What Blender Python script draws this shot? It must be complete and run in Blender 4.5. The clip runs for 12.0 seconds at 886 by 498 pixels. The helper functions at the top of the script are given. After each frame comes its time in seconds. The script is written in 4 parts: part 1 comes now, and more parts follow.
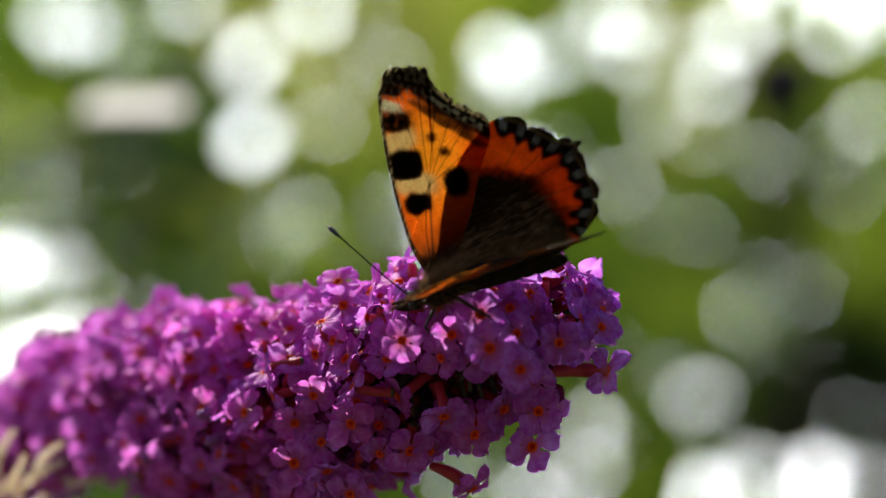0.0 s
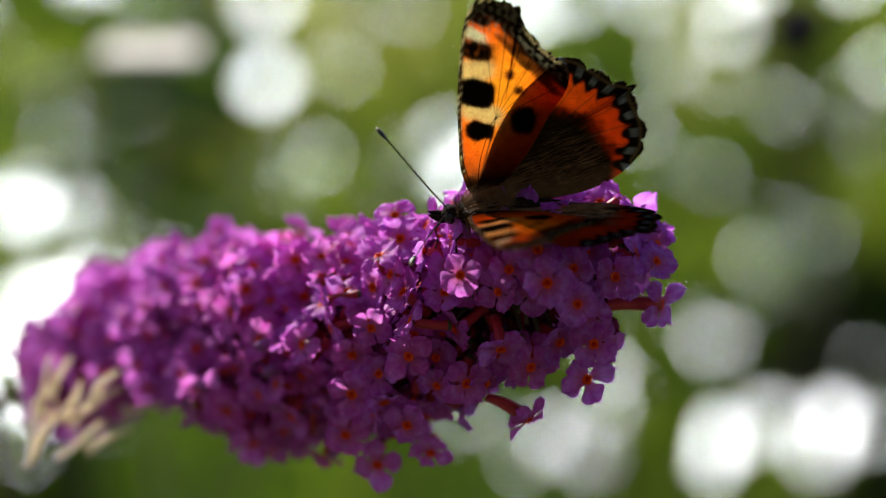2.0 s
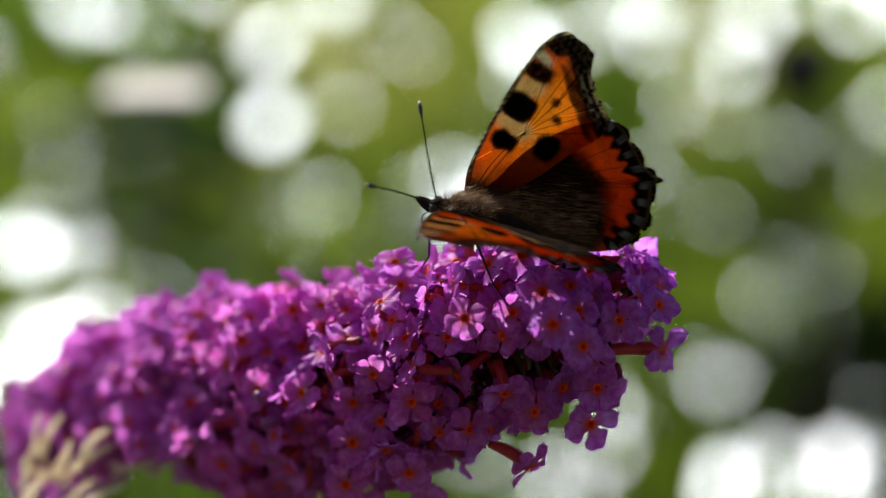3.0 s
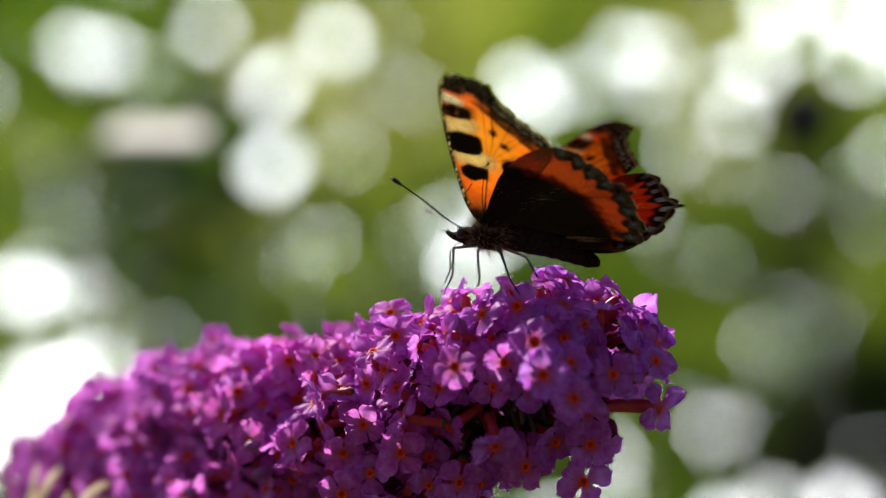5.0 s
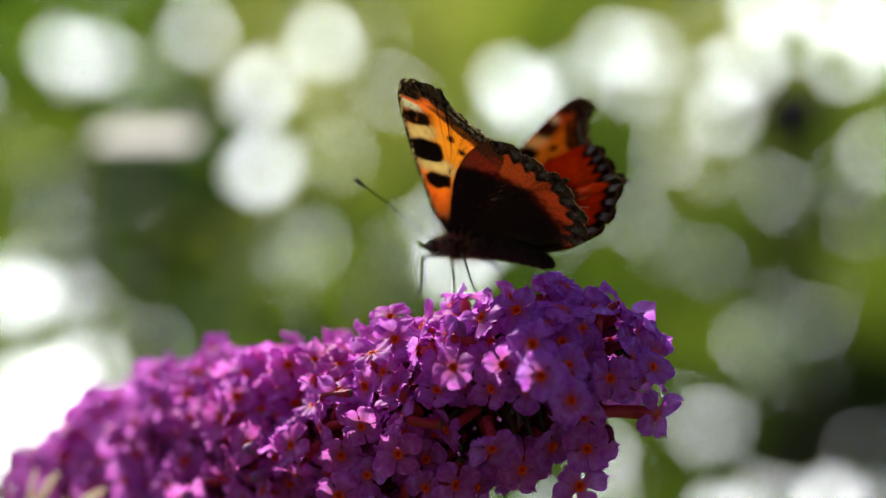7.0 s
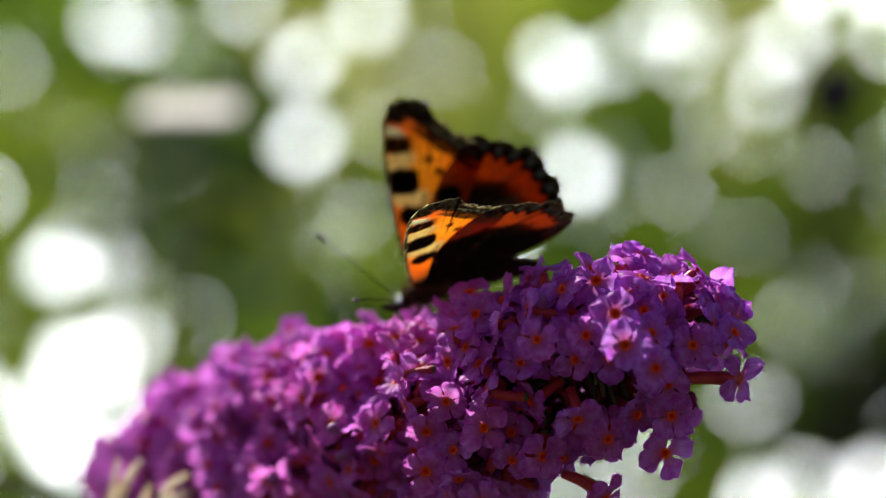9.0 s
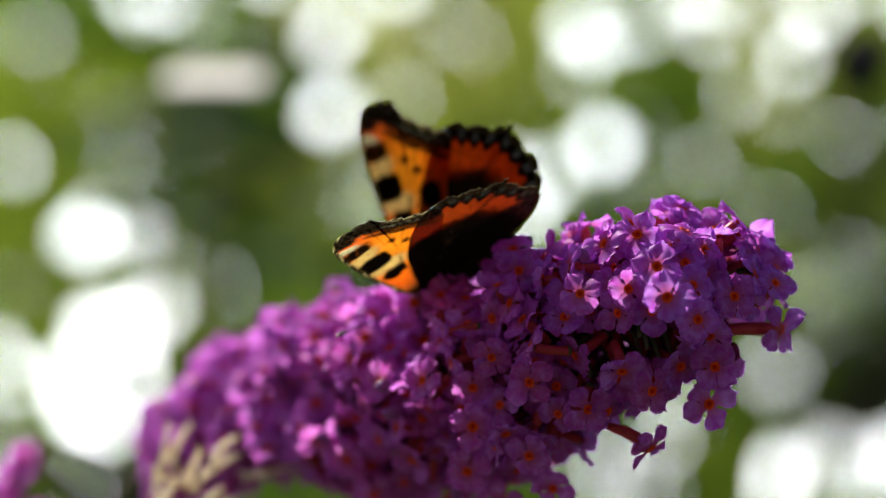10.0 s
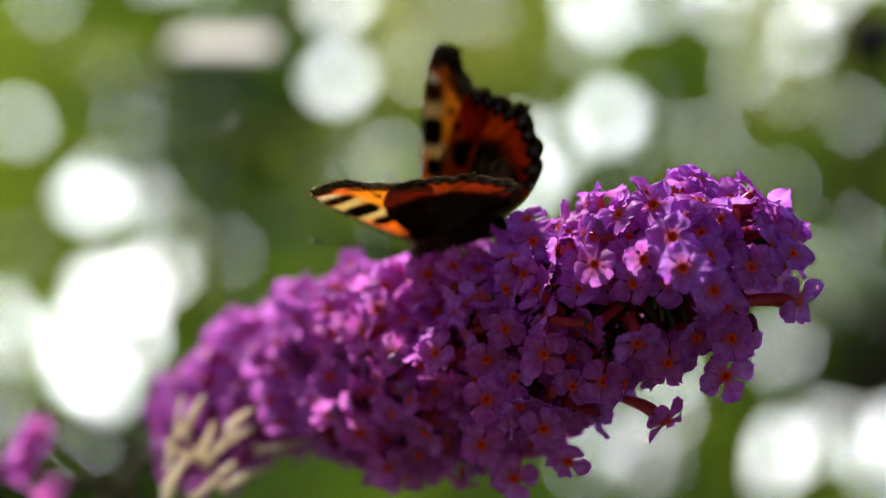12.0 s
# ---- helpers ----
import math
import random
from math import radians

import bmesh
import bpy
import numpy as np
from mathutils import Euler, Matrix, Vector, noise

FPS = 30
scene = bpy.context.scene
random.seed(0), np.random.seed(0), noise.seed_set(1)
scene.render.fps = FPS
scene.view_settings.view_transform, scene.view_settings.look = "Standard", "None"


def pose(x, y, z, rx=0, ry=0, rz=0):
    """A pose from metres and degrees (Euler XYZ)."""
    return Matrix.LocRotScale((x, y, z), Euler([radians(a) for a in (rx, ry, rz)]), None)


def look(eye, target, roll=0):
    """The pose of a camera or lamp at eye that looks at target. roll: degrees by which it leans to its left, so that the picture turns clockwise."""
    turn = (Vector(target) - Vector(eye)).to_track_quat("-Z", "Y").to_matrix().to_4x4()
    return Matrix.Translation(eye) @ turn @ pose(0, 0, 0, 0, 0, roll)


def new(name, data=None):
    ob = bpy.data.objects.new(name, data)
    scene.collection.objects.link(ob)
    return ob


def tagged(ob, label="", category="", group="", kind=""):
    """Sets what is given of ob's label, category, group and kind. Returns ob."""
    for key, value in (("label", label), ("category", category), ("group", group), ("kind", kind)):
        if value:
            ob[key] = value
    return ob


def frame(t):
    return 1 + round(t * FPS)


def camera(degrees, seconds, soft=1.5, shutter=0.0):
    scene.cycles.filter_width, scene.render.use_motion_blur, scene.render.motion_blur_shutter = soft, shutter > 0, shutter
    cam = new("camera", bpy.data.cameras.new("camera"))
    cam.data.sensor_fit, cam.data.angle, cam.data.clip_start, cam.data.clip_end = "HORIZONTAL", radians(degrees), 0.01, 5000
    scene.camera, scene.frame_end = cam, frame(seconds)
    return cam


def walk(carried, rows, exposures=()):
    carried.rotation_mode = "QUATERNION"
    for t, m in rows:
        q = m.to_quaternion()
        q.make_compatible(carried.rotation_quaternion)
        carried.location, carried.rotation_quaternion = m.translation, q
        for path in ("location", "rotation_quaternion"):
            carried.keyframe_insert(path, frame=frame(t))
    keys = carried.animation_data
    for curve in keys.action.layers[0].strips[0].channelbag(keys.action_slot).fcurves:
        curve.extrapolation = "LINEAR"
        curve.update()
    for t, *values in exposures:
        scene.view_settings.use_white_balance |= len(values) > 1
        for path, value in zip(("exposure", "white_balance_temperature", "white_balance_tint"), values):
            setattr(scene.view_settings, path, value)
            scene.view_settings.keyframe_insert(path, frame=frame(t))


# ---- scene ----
MM = 0.001
EYE = 1.30          # height of the flower over the ground, metres

# ---- camera: a close-up lens with a wide aperture, held by hand ----
cam = camera(20, 12.0, soft=1.2)
cam.data.dof.use_dof = True
cam.data.dof.focus_distance = 0.2980
cam.data.dof.aperture_fstop = 9.6


def held(x, y, z, turn, tilt, lean):
    """Camera pose: millimetres from the flower's middle, and degrees."""
    return pose(x * MM, y * MM, EYE + z * MM, 90 + tilt, 0, turn) @ pose(0, 0, 0, 0, 0, lean)


walk(cam, [
    (0, held(2, -301, 0, -0.35, 0.2, -0.4)),
    (0.5, held(2, -301, 0, 0.546, 0.372, -0.6)),
    (1, held(2, -301, 0, 0.061, -0.237, -0.6)),
    (1.5, held(2, -301, 0, 0.028, -0.731, -0.4)),
    (2, held(2, -301, 0, 0.015, -1.076, -0.3)),
    (2.5, held(2, -301, 0, 0.097, -0.396, -0.3)),
    (2.7, held(2, -301, 0, 0.097, -0.276, -0.3)),
    (4.3, held(2, -301, 0, 0.156, 0.308, 0)),
    (4.5, held(2, -301, 0, 0.156, 0.408, 0)),
    (5, held(2, -301, 0, 0.113, 0.873, 0.1)),
    (5.5, held(2, -301, 0, -0.255, 1.104, 0)),
    (6, held(2, -301, 0, -0.249, 1.017, -0.3)),
    (6.5, held(2, -301, 0, -0.22, 0.925, -0.4)),
    (6.7, held(2, -301, 0, -0.2, 0.925, -0.4)),
    (8.3, held(2, -301, 0, 0.537, 0.52, -0.1)),
    (8.5, held(2, -301, 0, 0.587, 0.49, -0.1)),
    (9, held(2, -301, 0, 0.839, 0.302, 0)),
    (9.5, held(2, -301, 0, 1.232, -0.058, 0)),
    (10, held(2, -301, 0, 1.423, -0.384, 0.1)),
    (10.5, held(2, -301, 0, 1.842, -0.697, 0.6)),
    (11, held(2, -301, 0, 2.452, -1.197, 1.1)),
    (11.5, held(2, -301, 0, 1.113, -0.989, 1.1)),
    (12, held(2, -301, 0, 1.523, -1.081, 1.3)),
])

# ---- world, sun, exposure ----
SUN_FROM = Vector((-0.39, 0.63, 0.67)).normalized()
world = bpy.data.worlds.new("sky")
scene.world = world
world.use_nodes = True
wn, wl = world.node_tree.nodes, world.node_tree.links
sky = wn.new("ShaderNodeTexSky")
sky.sky_type = "NISHITA"
sky.sun_disc = False
sky.sun_elevation = math.asin(SUN_FROM.z)
sky.sun_rotation = math.atan2(SUN_FROM.x, SUN_FROM.y)
wn["Background"].inputs["Strength"].default_value = 0.082
wl.new(sky.outputs[0], wn["Background"].inputs["Color"])

sun_data = bpy.data.lights.new("sun", "SUN")
sun_data.energy = 5.0
sun_data.angle = radians(0.6)
sun_data.color = (1.0, 0.95, 0.86)
sun = new("sun", sun_data)
sun.matrix_world = look(SUN_FROM * 20, (0, 0, 0))
scene.view_settings.exposure = 0.78


# ---- materials ----
def material(name):
    m = bpy.data.materials.new(name)
    m.use_nodes = True
    m.node_tree.nodes.clear()
    return m, m.node_tree.nodes, m.node_tree.links


def put(nodes, links, kind, **values):
    n = nodes.new(kind)
    for key, v in values.items():
        if hasattr(v, "is_output"):
            links.new(v, n.inputs[key.replace("_", " ")])
        else:
            n.inputs[key.replace("_", " ")].default_value = v
    return n


def mottled(nodes, links, a, b, scale, detail=4.0, low=0.3, high=0.7, vector=None):
    """A colour that wanders between a and b in patches."""
    tex = put(nodes, links, "ShaderNodeTexNoise", Scale=scale, Detail=detail)
    if vector is None:
        vector = nodes.new("ShaderNodeTexCoord").outputs["Object"]
    links.new(vector, tex.inputs["Vector"])
    ramp = nodes.new("ShaderNodeValToRGB")
    ramp.color_ramp.elements[0].position, ramp.color_ramp.elements[1].position = low, high
    ramp.color_ramp.elements[0].color, ramp.color_ramp.elements[1].color = (*a, 1), (*b, 1)
    links.new(tex.outputs["Fac"], ramp.inputs["Fac"])
    return ramp.outputs["Color"], tex.outputs["Fac"]


def blend(nodes, links, kind, fac, a, b):
    n = nodes.new("ShaderNodeMix")
    n.data_type = "RGBA"
    n.blend_type = kind
    for socket, v in ((n.inputs[0], fac), (n.inputs[6], a), (n.inputs[7], b)):
        if hasattr(v, "is_output"):
            links.new(v, socket)
        else:
            socket.default_value = v if isinstance(v, float) else (*v, 1)
    return n.outputs[2]


def thin(nodes, links, colour, through_colour, share, gloss, rough, height=None, strength=0.3, size=0.0003):
    """The shader of a thin sheet that lets light through: petal, leaf, wing."""
    d = put(nodes, links, "ShaderNodeBsdfDiffuse", Color=colour)
    t = put(nodes, links, "ShaderNodeBsdfTranslucent", Color=through_colour)
    g = put(nodes, links, "ShaderNodeBsdfGlossy", Color=(1, 1, 1, 1), Roughness=rough)
    if height is not None:
        b = put(nodes, links, "ShaderNodeBump", Strength=strength, Distance=size, Height=height)
        for s in (d, g):
            links.new(b.outputs[0], s.inputs["Normal"])
    mix = put(nodes, links, "ShaderNodeMixShader", Fac=share)
    links.new(d.outputs[0], mix.inputs[1])
    links.new(t.outputs[0], mix.inputs[2])
    top = put(nodes, links, "ShaderNodeMixShader", Fac=gloss)
    links.new(mix.outputs[0], top.inputs[1])
    links.new(g.outputs[0], top.inputs[2])
    out = nodes.new("ShaderNodeOutputMaterial")
    links.new(top.outputs[0], out.inputs[0])


def solid(name, a, b, scale, rough=0.6, bump=0.3, size=0.0002, specular=0.4):
    m, n, l = material(name)
    col, fac = mottled(n, l, a, b, scale)
    p = put(n, l, "ShaderNodeBsdfPrincipled", Base_Color=col, Roughness=rough)
    p.inputs["Specular IOR Level"].default_value = specular
    bu = put(n, l, "ShaderNodeBump", Strength=bump, Distance=size, Height=fac)
    l.new(bu.outputs[0], p.inputs["Normal"])
    out = n.new("ShaderNodeOutputMaterial")
    l.new(p.outputs[0], out.inputs[0])
    return m


def petal_material():
    m, n, l = material("petal")
    col, fac = mottled(n, l, (0.57, 0.026, 0.45), (0.72, 0.125, 0.67), 900.0)
    info = n.new("ShaderNodeObjectInfo")
    ramp = n.new("ShaderNodeValToRGB")
    ramp.color_ramp.elements[0].color = (0.96, 0.82, 0.92, 1)
    ramp.color_ramp.elements[1].color = (0.88, 1.0, 1.1, 1)
    l.new(info.outputs["Random"], ramp.inputs["Fac"])
    col = blend(n, l, "MULTIPLY", 1.0, col, ramp.outputs["Color"])
    # fresher and bluer towards the tip; the foot's paler pink has sunlight painted in
    place = n.new("ShaderNodeSeparateXYZ")
    l.new(info.outputs["Location"], place.inputs[0])
    foot_to_tip = n.new("ShaderNodeMapRange")
    foot_to_tip.inputs["From Min"].default_value, foot_to_tip.inputs["From Max"].default_value = -0.025, 0.02
    l.new(place.outputs[0], foot_to_tip.inputs["Value"])
    tint = blend(n, l, "MIX", foot_to_tip.outputs[0], (1.20, 1.50, 1.14), (0.93, 1.34, 1.14))
    col = blend(n, l, "MULTIPLY", 1.0, col, tint)
    # fine veins that run out from the throat
    tc = n.new("ShaderNodeTexCoord")
    sep = n.new("ShaderNodeSeparateXYZ")
    l.new(tc.outputs["Object"], sep.inputs[0])
    at = n.new("ShaderNodeMath")
    at.operation = "ARCTAN2"
    l.new(sep.outputs[1], at.inputs[0])
    l.new(sep.outputs[0], at.inputs[1])
    vein = put(n, l, "ShaderNodeTexNoise", Scale=7.0, Detail=2.0)
    vein.noise_dimensions = "1D"
    l.new(at.outputs[0], vein.inputs["W"])
    vr = n.new("ShaderNodeValToRGB")
    vr.color_ramp.elements[0].position, vr.color_ramp.elements[1].position = 0.35, 0.6
    vr.color_ramp.elements[0].color, vr.color_ramp.elements[1].color = (0.80, 0.68, 0.80, 1), (1, 1, 1, 1)
    l.new(vein.outputs["Fac"], vr.inputs["Fac"])
    col = blend(n, l, "MULTIPLY", 0.6, col, vr.outputs["Color"])
    # redder round the throat
    dist = n.new("ShaderNodeVectorMath")
    dist.operation = "LENGTH"
    l.new(tc.outputs["Object"], dist.inputs[0])
    near = n.new("ShaderNodeMapRange")
    near.inputs["From Min"].default_value, near.inputs["From Max"].default_value = 0.0005, 0.0016
    near.inputs["To Min"].default_value, near.inputs["To Max"].default_value = 1.0, 0.0
    l.new(dist.outputs["Value"], near.inputs["Value"])
    col = blend(n, l, "MIX", near.outputs[0], col, (0.50, 0.05, 0.24))
    deep = blend(n, l, "MULTIPLY", 1.0, col, (1.10, 2.15, 1.14))
    thin(n, l, col, deep, 0.55, 0.020, 0.5, fac, 0.35, 0.00025)
    return m


def husk_material():
    m, n, l = material("withered_husk")
    col, fac = mottled(n, l, (0.80, 0.66, 0.46), (0.95, 0.92, 0.84), 400.0)
    thin(n, l, col, col, 0.6, 0.02, 0.5, fac, 0.5, 0.0003)
    return m


def hair_material():
    m, n, l = material("tawny_wing_hair")
    col, fac = mottled(n, l, (0.17, 0.085, 0.032), (0.38, 0.21, 0.09), 900.0)
    thin(n, l, col, col, 0.4, 0.03, 0.4, fac, 0.2, 0.0001)
    return m


def leaf_material(name, a, b, share=0.5):
    m, n, l = material(name)
    col, fac = mottled(n, l, a, b, 14.0, 3.0)
    geo = n.new("ShaderNodeNewGeometry")
    ramp = n.new("ShaderNodeValToRGB")
    ramp.color_ramp.elements[0].color, ramp.color_ramp.elements[1].color = (0.6, 0.65, 0.6, 1), (1.25, 1.2, 1.0, 1)
    l.new(geo.outputs["Random Per Island"], ramp.inputs["Fac"])
    col = blend(n, l, "MULTIPLY", 1.0, col, ramp.outputs["Color"])
    bright = blend(n, l, "MULTIPLY", 1.0, col, (1.78, 1.93, 0.80))
    thin(n, l, col, bright, share, 0.012, 0.6, fac, 0.3, 0.002)
    return m


def wing_material():
    m, n, l = material("wing_scales")
    att = n.new("ShaderNodeAttribute")
    att.attribute_name = "scales"
    tc = n.new("ShaderNodeTexCoord")
    grain = put(n, l, "ShaderNodeTexNoise", Scale=9000.0, Detail=3.0)
    l.new(tc.outputs["Object"], grain.inputs["Vector"])
    patch = put(n, l, "ShaderNodeTexNoise", Scale=900.0, Detail=4.0)
    l.new(tc.outputs["Object"], patch.inputs["Vector"])
    gr = n.new("ShaderNodeValToRGB")
    gr.color_ramp.elements[0].position, gr.color_ramp.elements[1].position = 0.3, 0.7
    gr.color_ramp.elements[0].color, gr.color_ramp.elements[1].color = (0.62, 0.60, 0.58, 1), (1.15, 1.15, 1.15, 1)
    l.new(grain.outputs["Fac"], gr.inputs["Fac"])
    pr = n.new("ShaderNodeValToRGB")
    pr.color_ramp.elements[0].position, pr.color_ramp.elements[1].position = 0.3, 0.7
    pr.color_ramp.elements[0].color, pr.color_ramp.elements[1].color = (0.80, 0.76, 0.72, 1), (1.1, 1.08, 1.05, 1)
    l.new(patch.outputs["Fac"], pr.inputs["Fac"])
    col = blend(n, l, "MULTIPLY", 1.0, att.outputs["Color"], gr.outputs["Color"])
    col = blend(n, l, "MULTIPLY", 1.0, col, pr.outputs["Color"])
    face = blend(n, l, "MULTIPLY", 1.0, col, (0.92, 0.62, 0.5))
    glow = blend(n, l, "MULTIPLY", 1.0, col, (1.35, 1.78, 1.5))
    thin(n, l, face, glow, 0.82, 0.0, 0.75, grain.outputs["Fac"], 0.4, 0.00006)
    return m


def underside_material():
    """Sparse dull scales on the lower face of a wing; the light areas let the sheet show through."""
    m, n, l = material("underside_scales")
    att = n.new("ShaderNodeAttribute")
    att.attribute_name = "scales"
    tc = n.new("ShaderNodeTexCoord")
    grain = put(n, l, "ShaderNodeTexNoise", Scale=5000.0, Detail=4.0)
    l.new(tc.outputs["Object"], grain.inputs["Vector"])
    gr = n.new("ShaderNodeValToRGB")
    gr.color_ramp.elements[0].position, gr.color_ramp.elements[1].position = 0.3, 0.7
    gr.color_ramp.elements[0].color, gr.color_ramp.elements[1].color = (0.5, 0.5, 0.5, 1), (1.4, 1.35, 1.3, 1)
    l.new(grain.outputs["Fac"], gr.inputs["Fac"])
    col = blend(n, l, "MULTIPLY", 1.0, att.outputs["Color"], gr.outputs["Color"])
    d = put(n, l, "ShaderNodeBsdfDiffuse", Color=col)
    t = put(n, l, "ShaderNodeBsdfTransparent", Color=(1.0, 0.85, 0.62, 1))
    mix = n.new("ShaderNodeMixShader")
    l.new(att.outputs["Alpha"], mix.inputs[0])
    l.new(t.outputs[0], mix.inputs[1])
    l.new(d.outputs[0], mix.inputs[2])
    out = n.new("ShaderNodeOutputMaterial")
    l.new(mix.outputs[0], out.inputs[0])
    return m


PETAL = petal_material()
UNDERSIDE = underside_material()
THROAT = solid("throat_orange", (0.62, 0.030, 0.004), (0.80, 0.085, 0.006), 1500.0, 0.7, specular=0.15)
THROAT_DEEP = solid("throat_red", (0.48, 0.020, 0.005), (0.62, 0.04, 0.006), 1500.0, 0.8, specular=0.1)
TUBE = solid("corolla_tube", (0.34, 0.014, 0.028), (0.48, 0.035, 0.055), 700.0, 0.5)
CALYX = solid("calyx_green", (0.06, 0.075, 0.03), (0.13, 0.12, 0.06), 600.0, 0.8)
# petal colour darkened to stand for the shade inside the spike
SHADE_PETAL = solid("shade_petal", (0.10, 0.020, 0.05), (0.26, 0.022, 0.13), 250.0, 0.8, specular=0.1)
STEM = solid("stem_bark", (0.09, 0.10, 0.04), (0.17, 0.14, 0.08), 300.0, 0.8)
HUSK = husk_material()
BUD = solid("flower_bud", (0.22, 0.05, 0.22), (0.34, 0.10, 0.34), 700.0, 0.6)
WING = wing_material()
CHITIN = solid("black_chitin", (0.010, 0.008, 0.006), (0.028, 0.020, 0.014), 2000.0, 0.45)
PLUSH = solid("brown_plush", (0.008, 0.005, 0.003), (0.024, 0.013, 0.007), 1800.0, 0.95, 0.8, 0.0002, 0.08)
FRINGE = hair_material()
HAIR = solid("tawny_hair", (0.10, 0.055, 0.022), (0.32, 0.19, 0.09), 900.0, 0.7, 0.2, 0.0001, 0.15)
PALE = solid("pale_tip", (0.45, 0.38, 0.22), (0.62, 0.52, 0.32), 2000.0, 0.6)
EYEBALL = solid("dark_eye", (0.012, 0.010, 0.010), (0.03, 0.022, 0.02), 3000.0, 0.2)
BARK = solid("shrub_bark", (0.05, 0.035, 0.02), (0.12, 0.085, 0.05), 30.0, 0.9, 0.6, 0.003)
BOARD = solid("pale_board", (0.66, 0.60, 0.52), (0.76, 0.71, 0.63), 18.0, 0.7, 0.3, 0.001)
SPENT = solid("spent_bloom", (0.012, 0.008, 0.012), (0.035, 0.018, 0.03), 90.0, 0.9, 0.5, 0.002)
SOIL = solid("lawn", (0.022, 0.036, 0.010), (0.050, 0.070, 0.020), 3.0, 0.95, 0.5, 0.01)


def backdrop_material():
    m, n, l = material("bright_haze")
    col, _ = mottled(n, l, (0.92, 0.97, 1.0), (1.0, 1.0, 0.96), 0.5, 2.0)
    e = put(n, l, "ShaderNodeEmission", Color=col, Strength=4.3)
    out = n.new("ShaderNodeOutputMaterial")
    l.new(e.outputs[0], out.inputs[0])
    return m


HAZE = backdrop_material()


# ---- building helpers ----
def mesh_from(name, verts, faces, mat, smooth=True, mats=None, index=None):
    me = bpy.data.meshes.new(name)
    me.from_pydata([tuple(v) for v in verts], [], [tuple(f) for f in faces])
    for mm in (mats or [mat]):
        me.materials.append(mm)
    me.polygons.foreach_set("use_smooth", [smooth] * len(me.polygons))
    if index is not None:
        me.polygons.foreach_set("material_index", index)
    me.update()
    return me


def hang(name, me, parent, label="", m=None):
    """One mesh object under a thing or a part."""
    ob = new(name, me)
    ob.parent = parent
    if m is not None:
        ob.matrix_basis = m
    return tagged(ob, label)


def spline(points, steps):
    """A smooth line through the points."""
    p = [Vector(q) for q in points]
    p = [p[0] * 2 - p[1]] + p + [p[-1] * 2 - p[-2]]
    out = []
    for i in range(1, len(p) - 2):
        for k in range(steps):
            t = k / steps
            a, b, c, d = p[i - 1], p[i], p[i + 1], p[i + 2]
            out.append(0.5 * ((2 * b) + (c - a) * t + (2 * a - 5 * b + 4 * c - d) * t * t + (3 * b - a - 3 * c + d) * t ** 3))
    out.append(p[-2])
    return out


def tube(points, radii, sides=6, cap=True):
    """Vertices and faces of a tapered tube along the points."""
    verts, faces = [], []
    up = Vector((0.31, 0.17, 0.93))
    n = len(points)
    for i, p in enumerate(points):
        d = (Vector(points[min(i + 1, n - 1)]) - Vector(points[max(i - 1, 0)])).normalized()
        a = d.cross(up)
        a = a.normalized() if a.length > 1e-6 else d.orthogonal().normalized()
        b = d.cross(a)
        r = radii[i] if hasattr(radii, "__len__") else radii
        for k in range(sides):
            w = 2 * math.pi * k / sides
            verts.append(Vector(p) + r * (math.cos(w) * a + math.sin(w) * b))
    for i in range(n - 1):
        for k in range(sides):
            j = (k + 1) % sides
            faces.append((i * sides + k, i * sides + j, (i + 1) * sides + j, (i + 1) * sides + k))
    if cap:
        faces.append(tuple(range(sides))[::-1])
        faces.append(tuple((n - 1) * sides + k for k in range(sides)))
    return verts, faces


def joined(pieces):
    verts, faces = [], []
    for v, f in pieces:
        base = len(verts)
        verts += list(v)
        faces += [tuple(i + base for i in q) for q in f]
    return verts, faces


def lump(centre, size, turn=None, rings=10, sides=14, bump=0.0, seed=0):
    """A rounded body, its surface slightly uneven."""
    verts, faces = [], []
    m = turn.to_3x3() if turn is not None else Matrix.Identity(3)
    for i in range(rings + 1):
        a = math.pi * i / rings
        for k in range(sides):
            w = 2 * math.pi * k / sides
            q = Vector((math.cos(a), math.sin(a) * math.cos(w), math.sin(a) * math.sin(w)))
            s = 1 + bump * noise.noise(q * 2.3 + Vector((seed, 0, 0)))
            verts.append(Vector(centre) + m @ Vector((q.x * size[0], q.y * size[1], q.z * size[2])) * s)
    for i in range(rings):
        for k in range(sides):
            j = (k + 1) % sides
            faces.append((i * sides + k, i * sides + j, (i + 1) * sides + j, (i + 1) * sides + k))
    return verts, faces


# ---- ground and far sky ----
def grid_sheet(x0, x1, y0, y1, nx, ny, height):
    verts = [(x0 + (x1 - x0) * i / nx, y0 + (y1 - y0) * j / ny, height(i, j)) for j in range(ny + 1) for i in range(nx + 1)]
    faces = [(j * (nx + 1) + i, j * (nx + 1) + i + 1, (j + 1) * (nx + 1) + i + 1, (j + 1) * (nx + 1) + i) for j in range(ny) for i in range(nx)]
    return verts, faces


ground = new("ground", mesh_from("ground", *grid_sheet(-400, 400, -400, 400, 40, 40, lambda i, j: 0.0), SOIL))
tagged(ground, "short green garden lawn on level ground", "lawn", kind="structure")

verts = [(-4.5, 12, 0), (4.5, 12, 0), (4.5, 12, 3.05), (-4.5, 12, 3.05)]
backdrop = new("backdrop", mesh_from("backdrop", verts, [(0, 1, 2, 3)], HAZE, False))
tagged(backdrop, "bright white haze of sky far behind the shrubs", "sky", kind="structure")

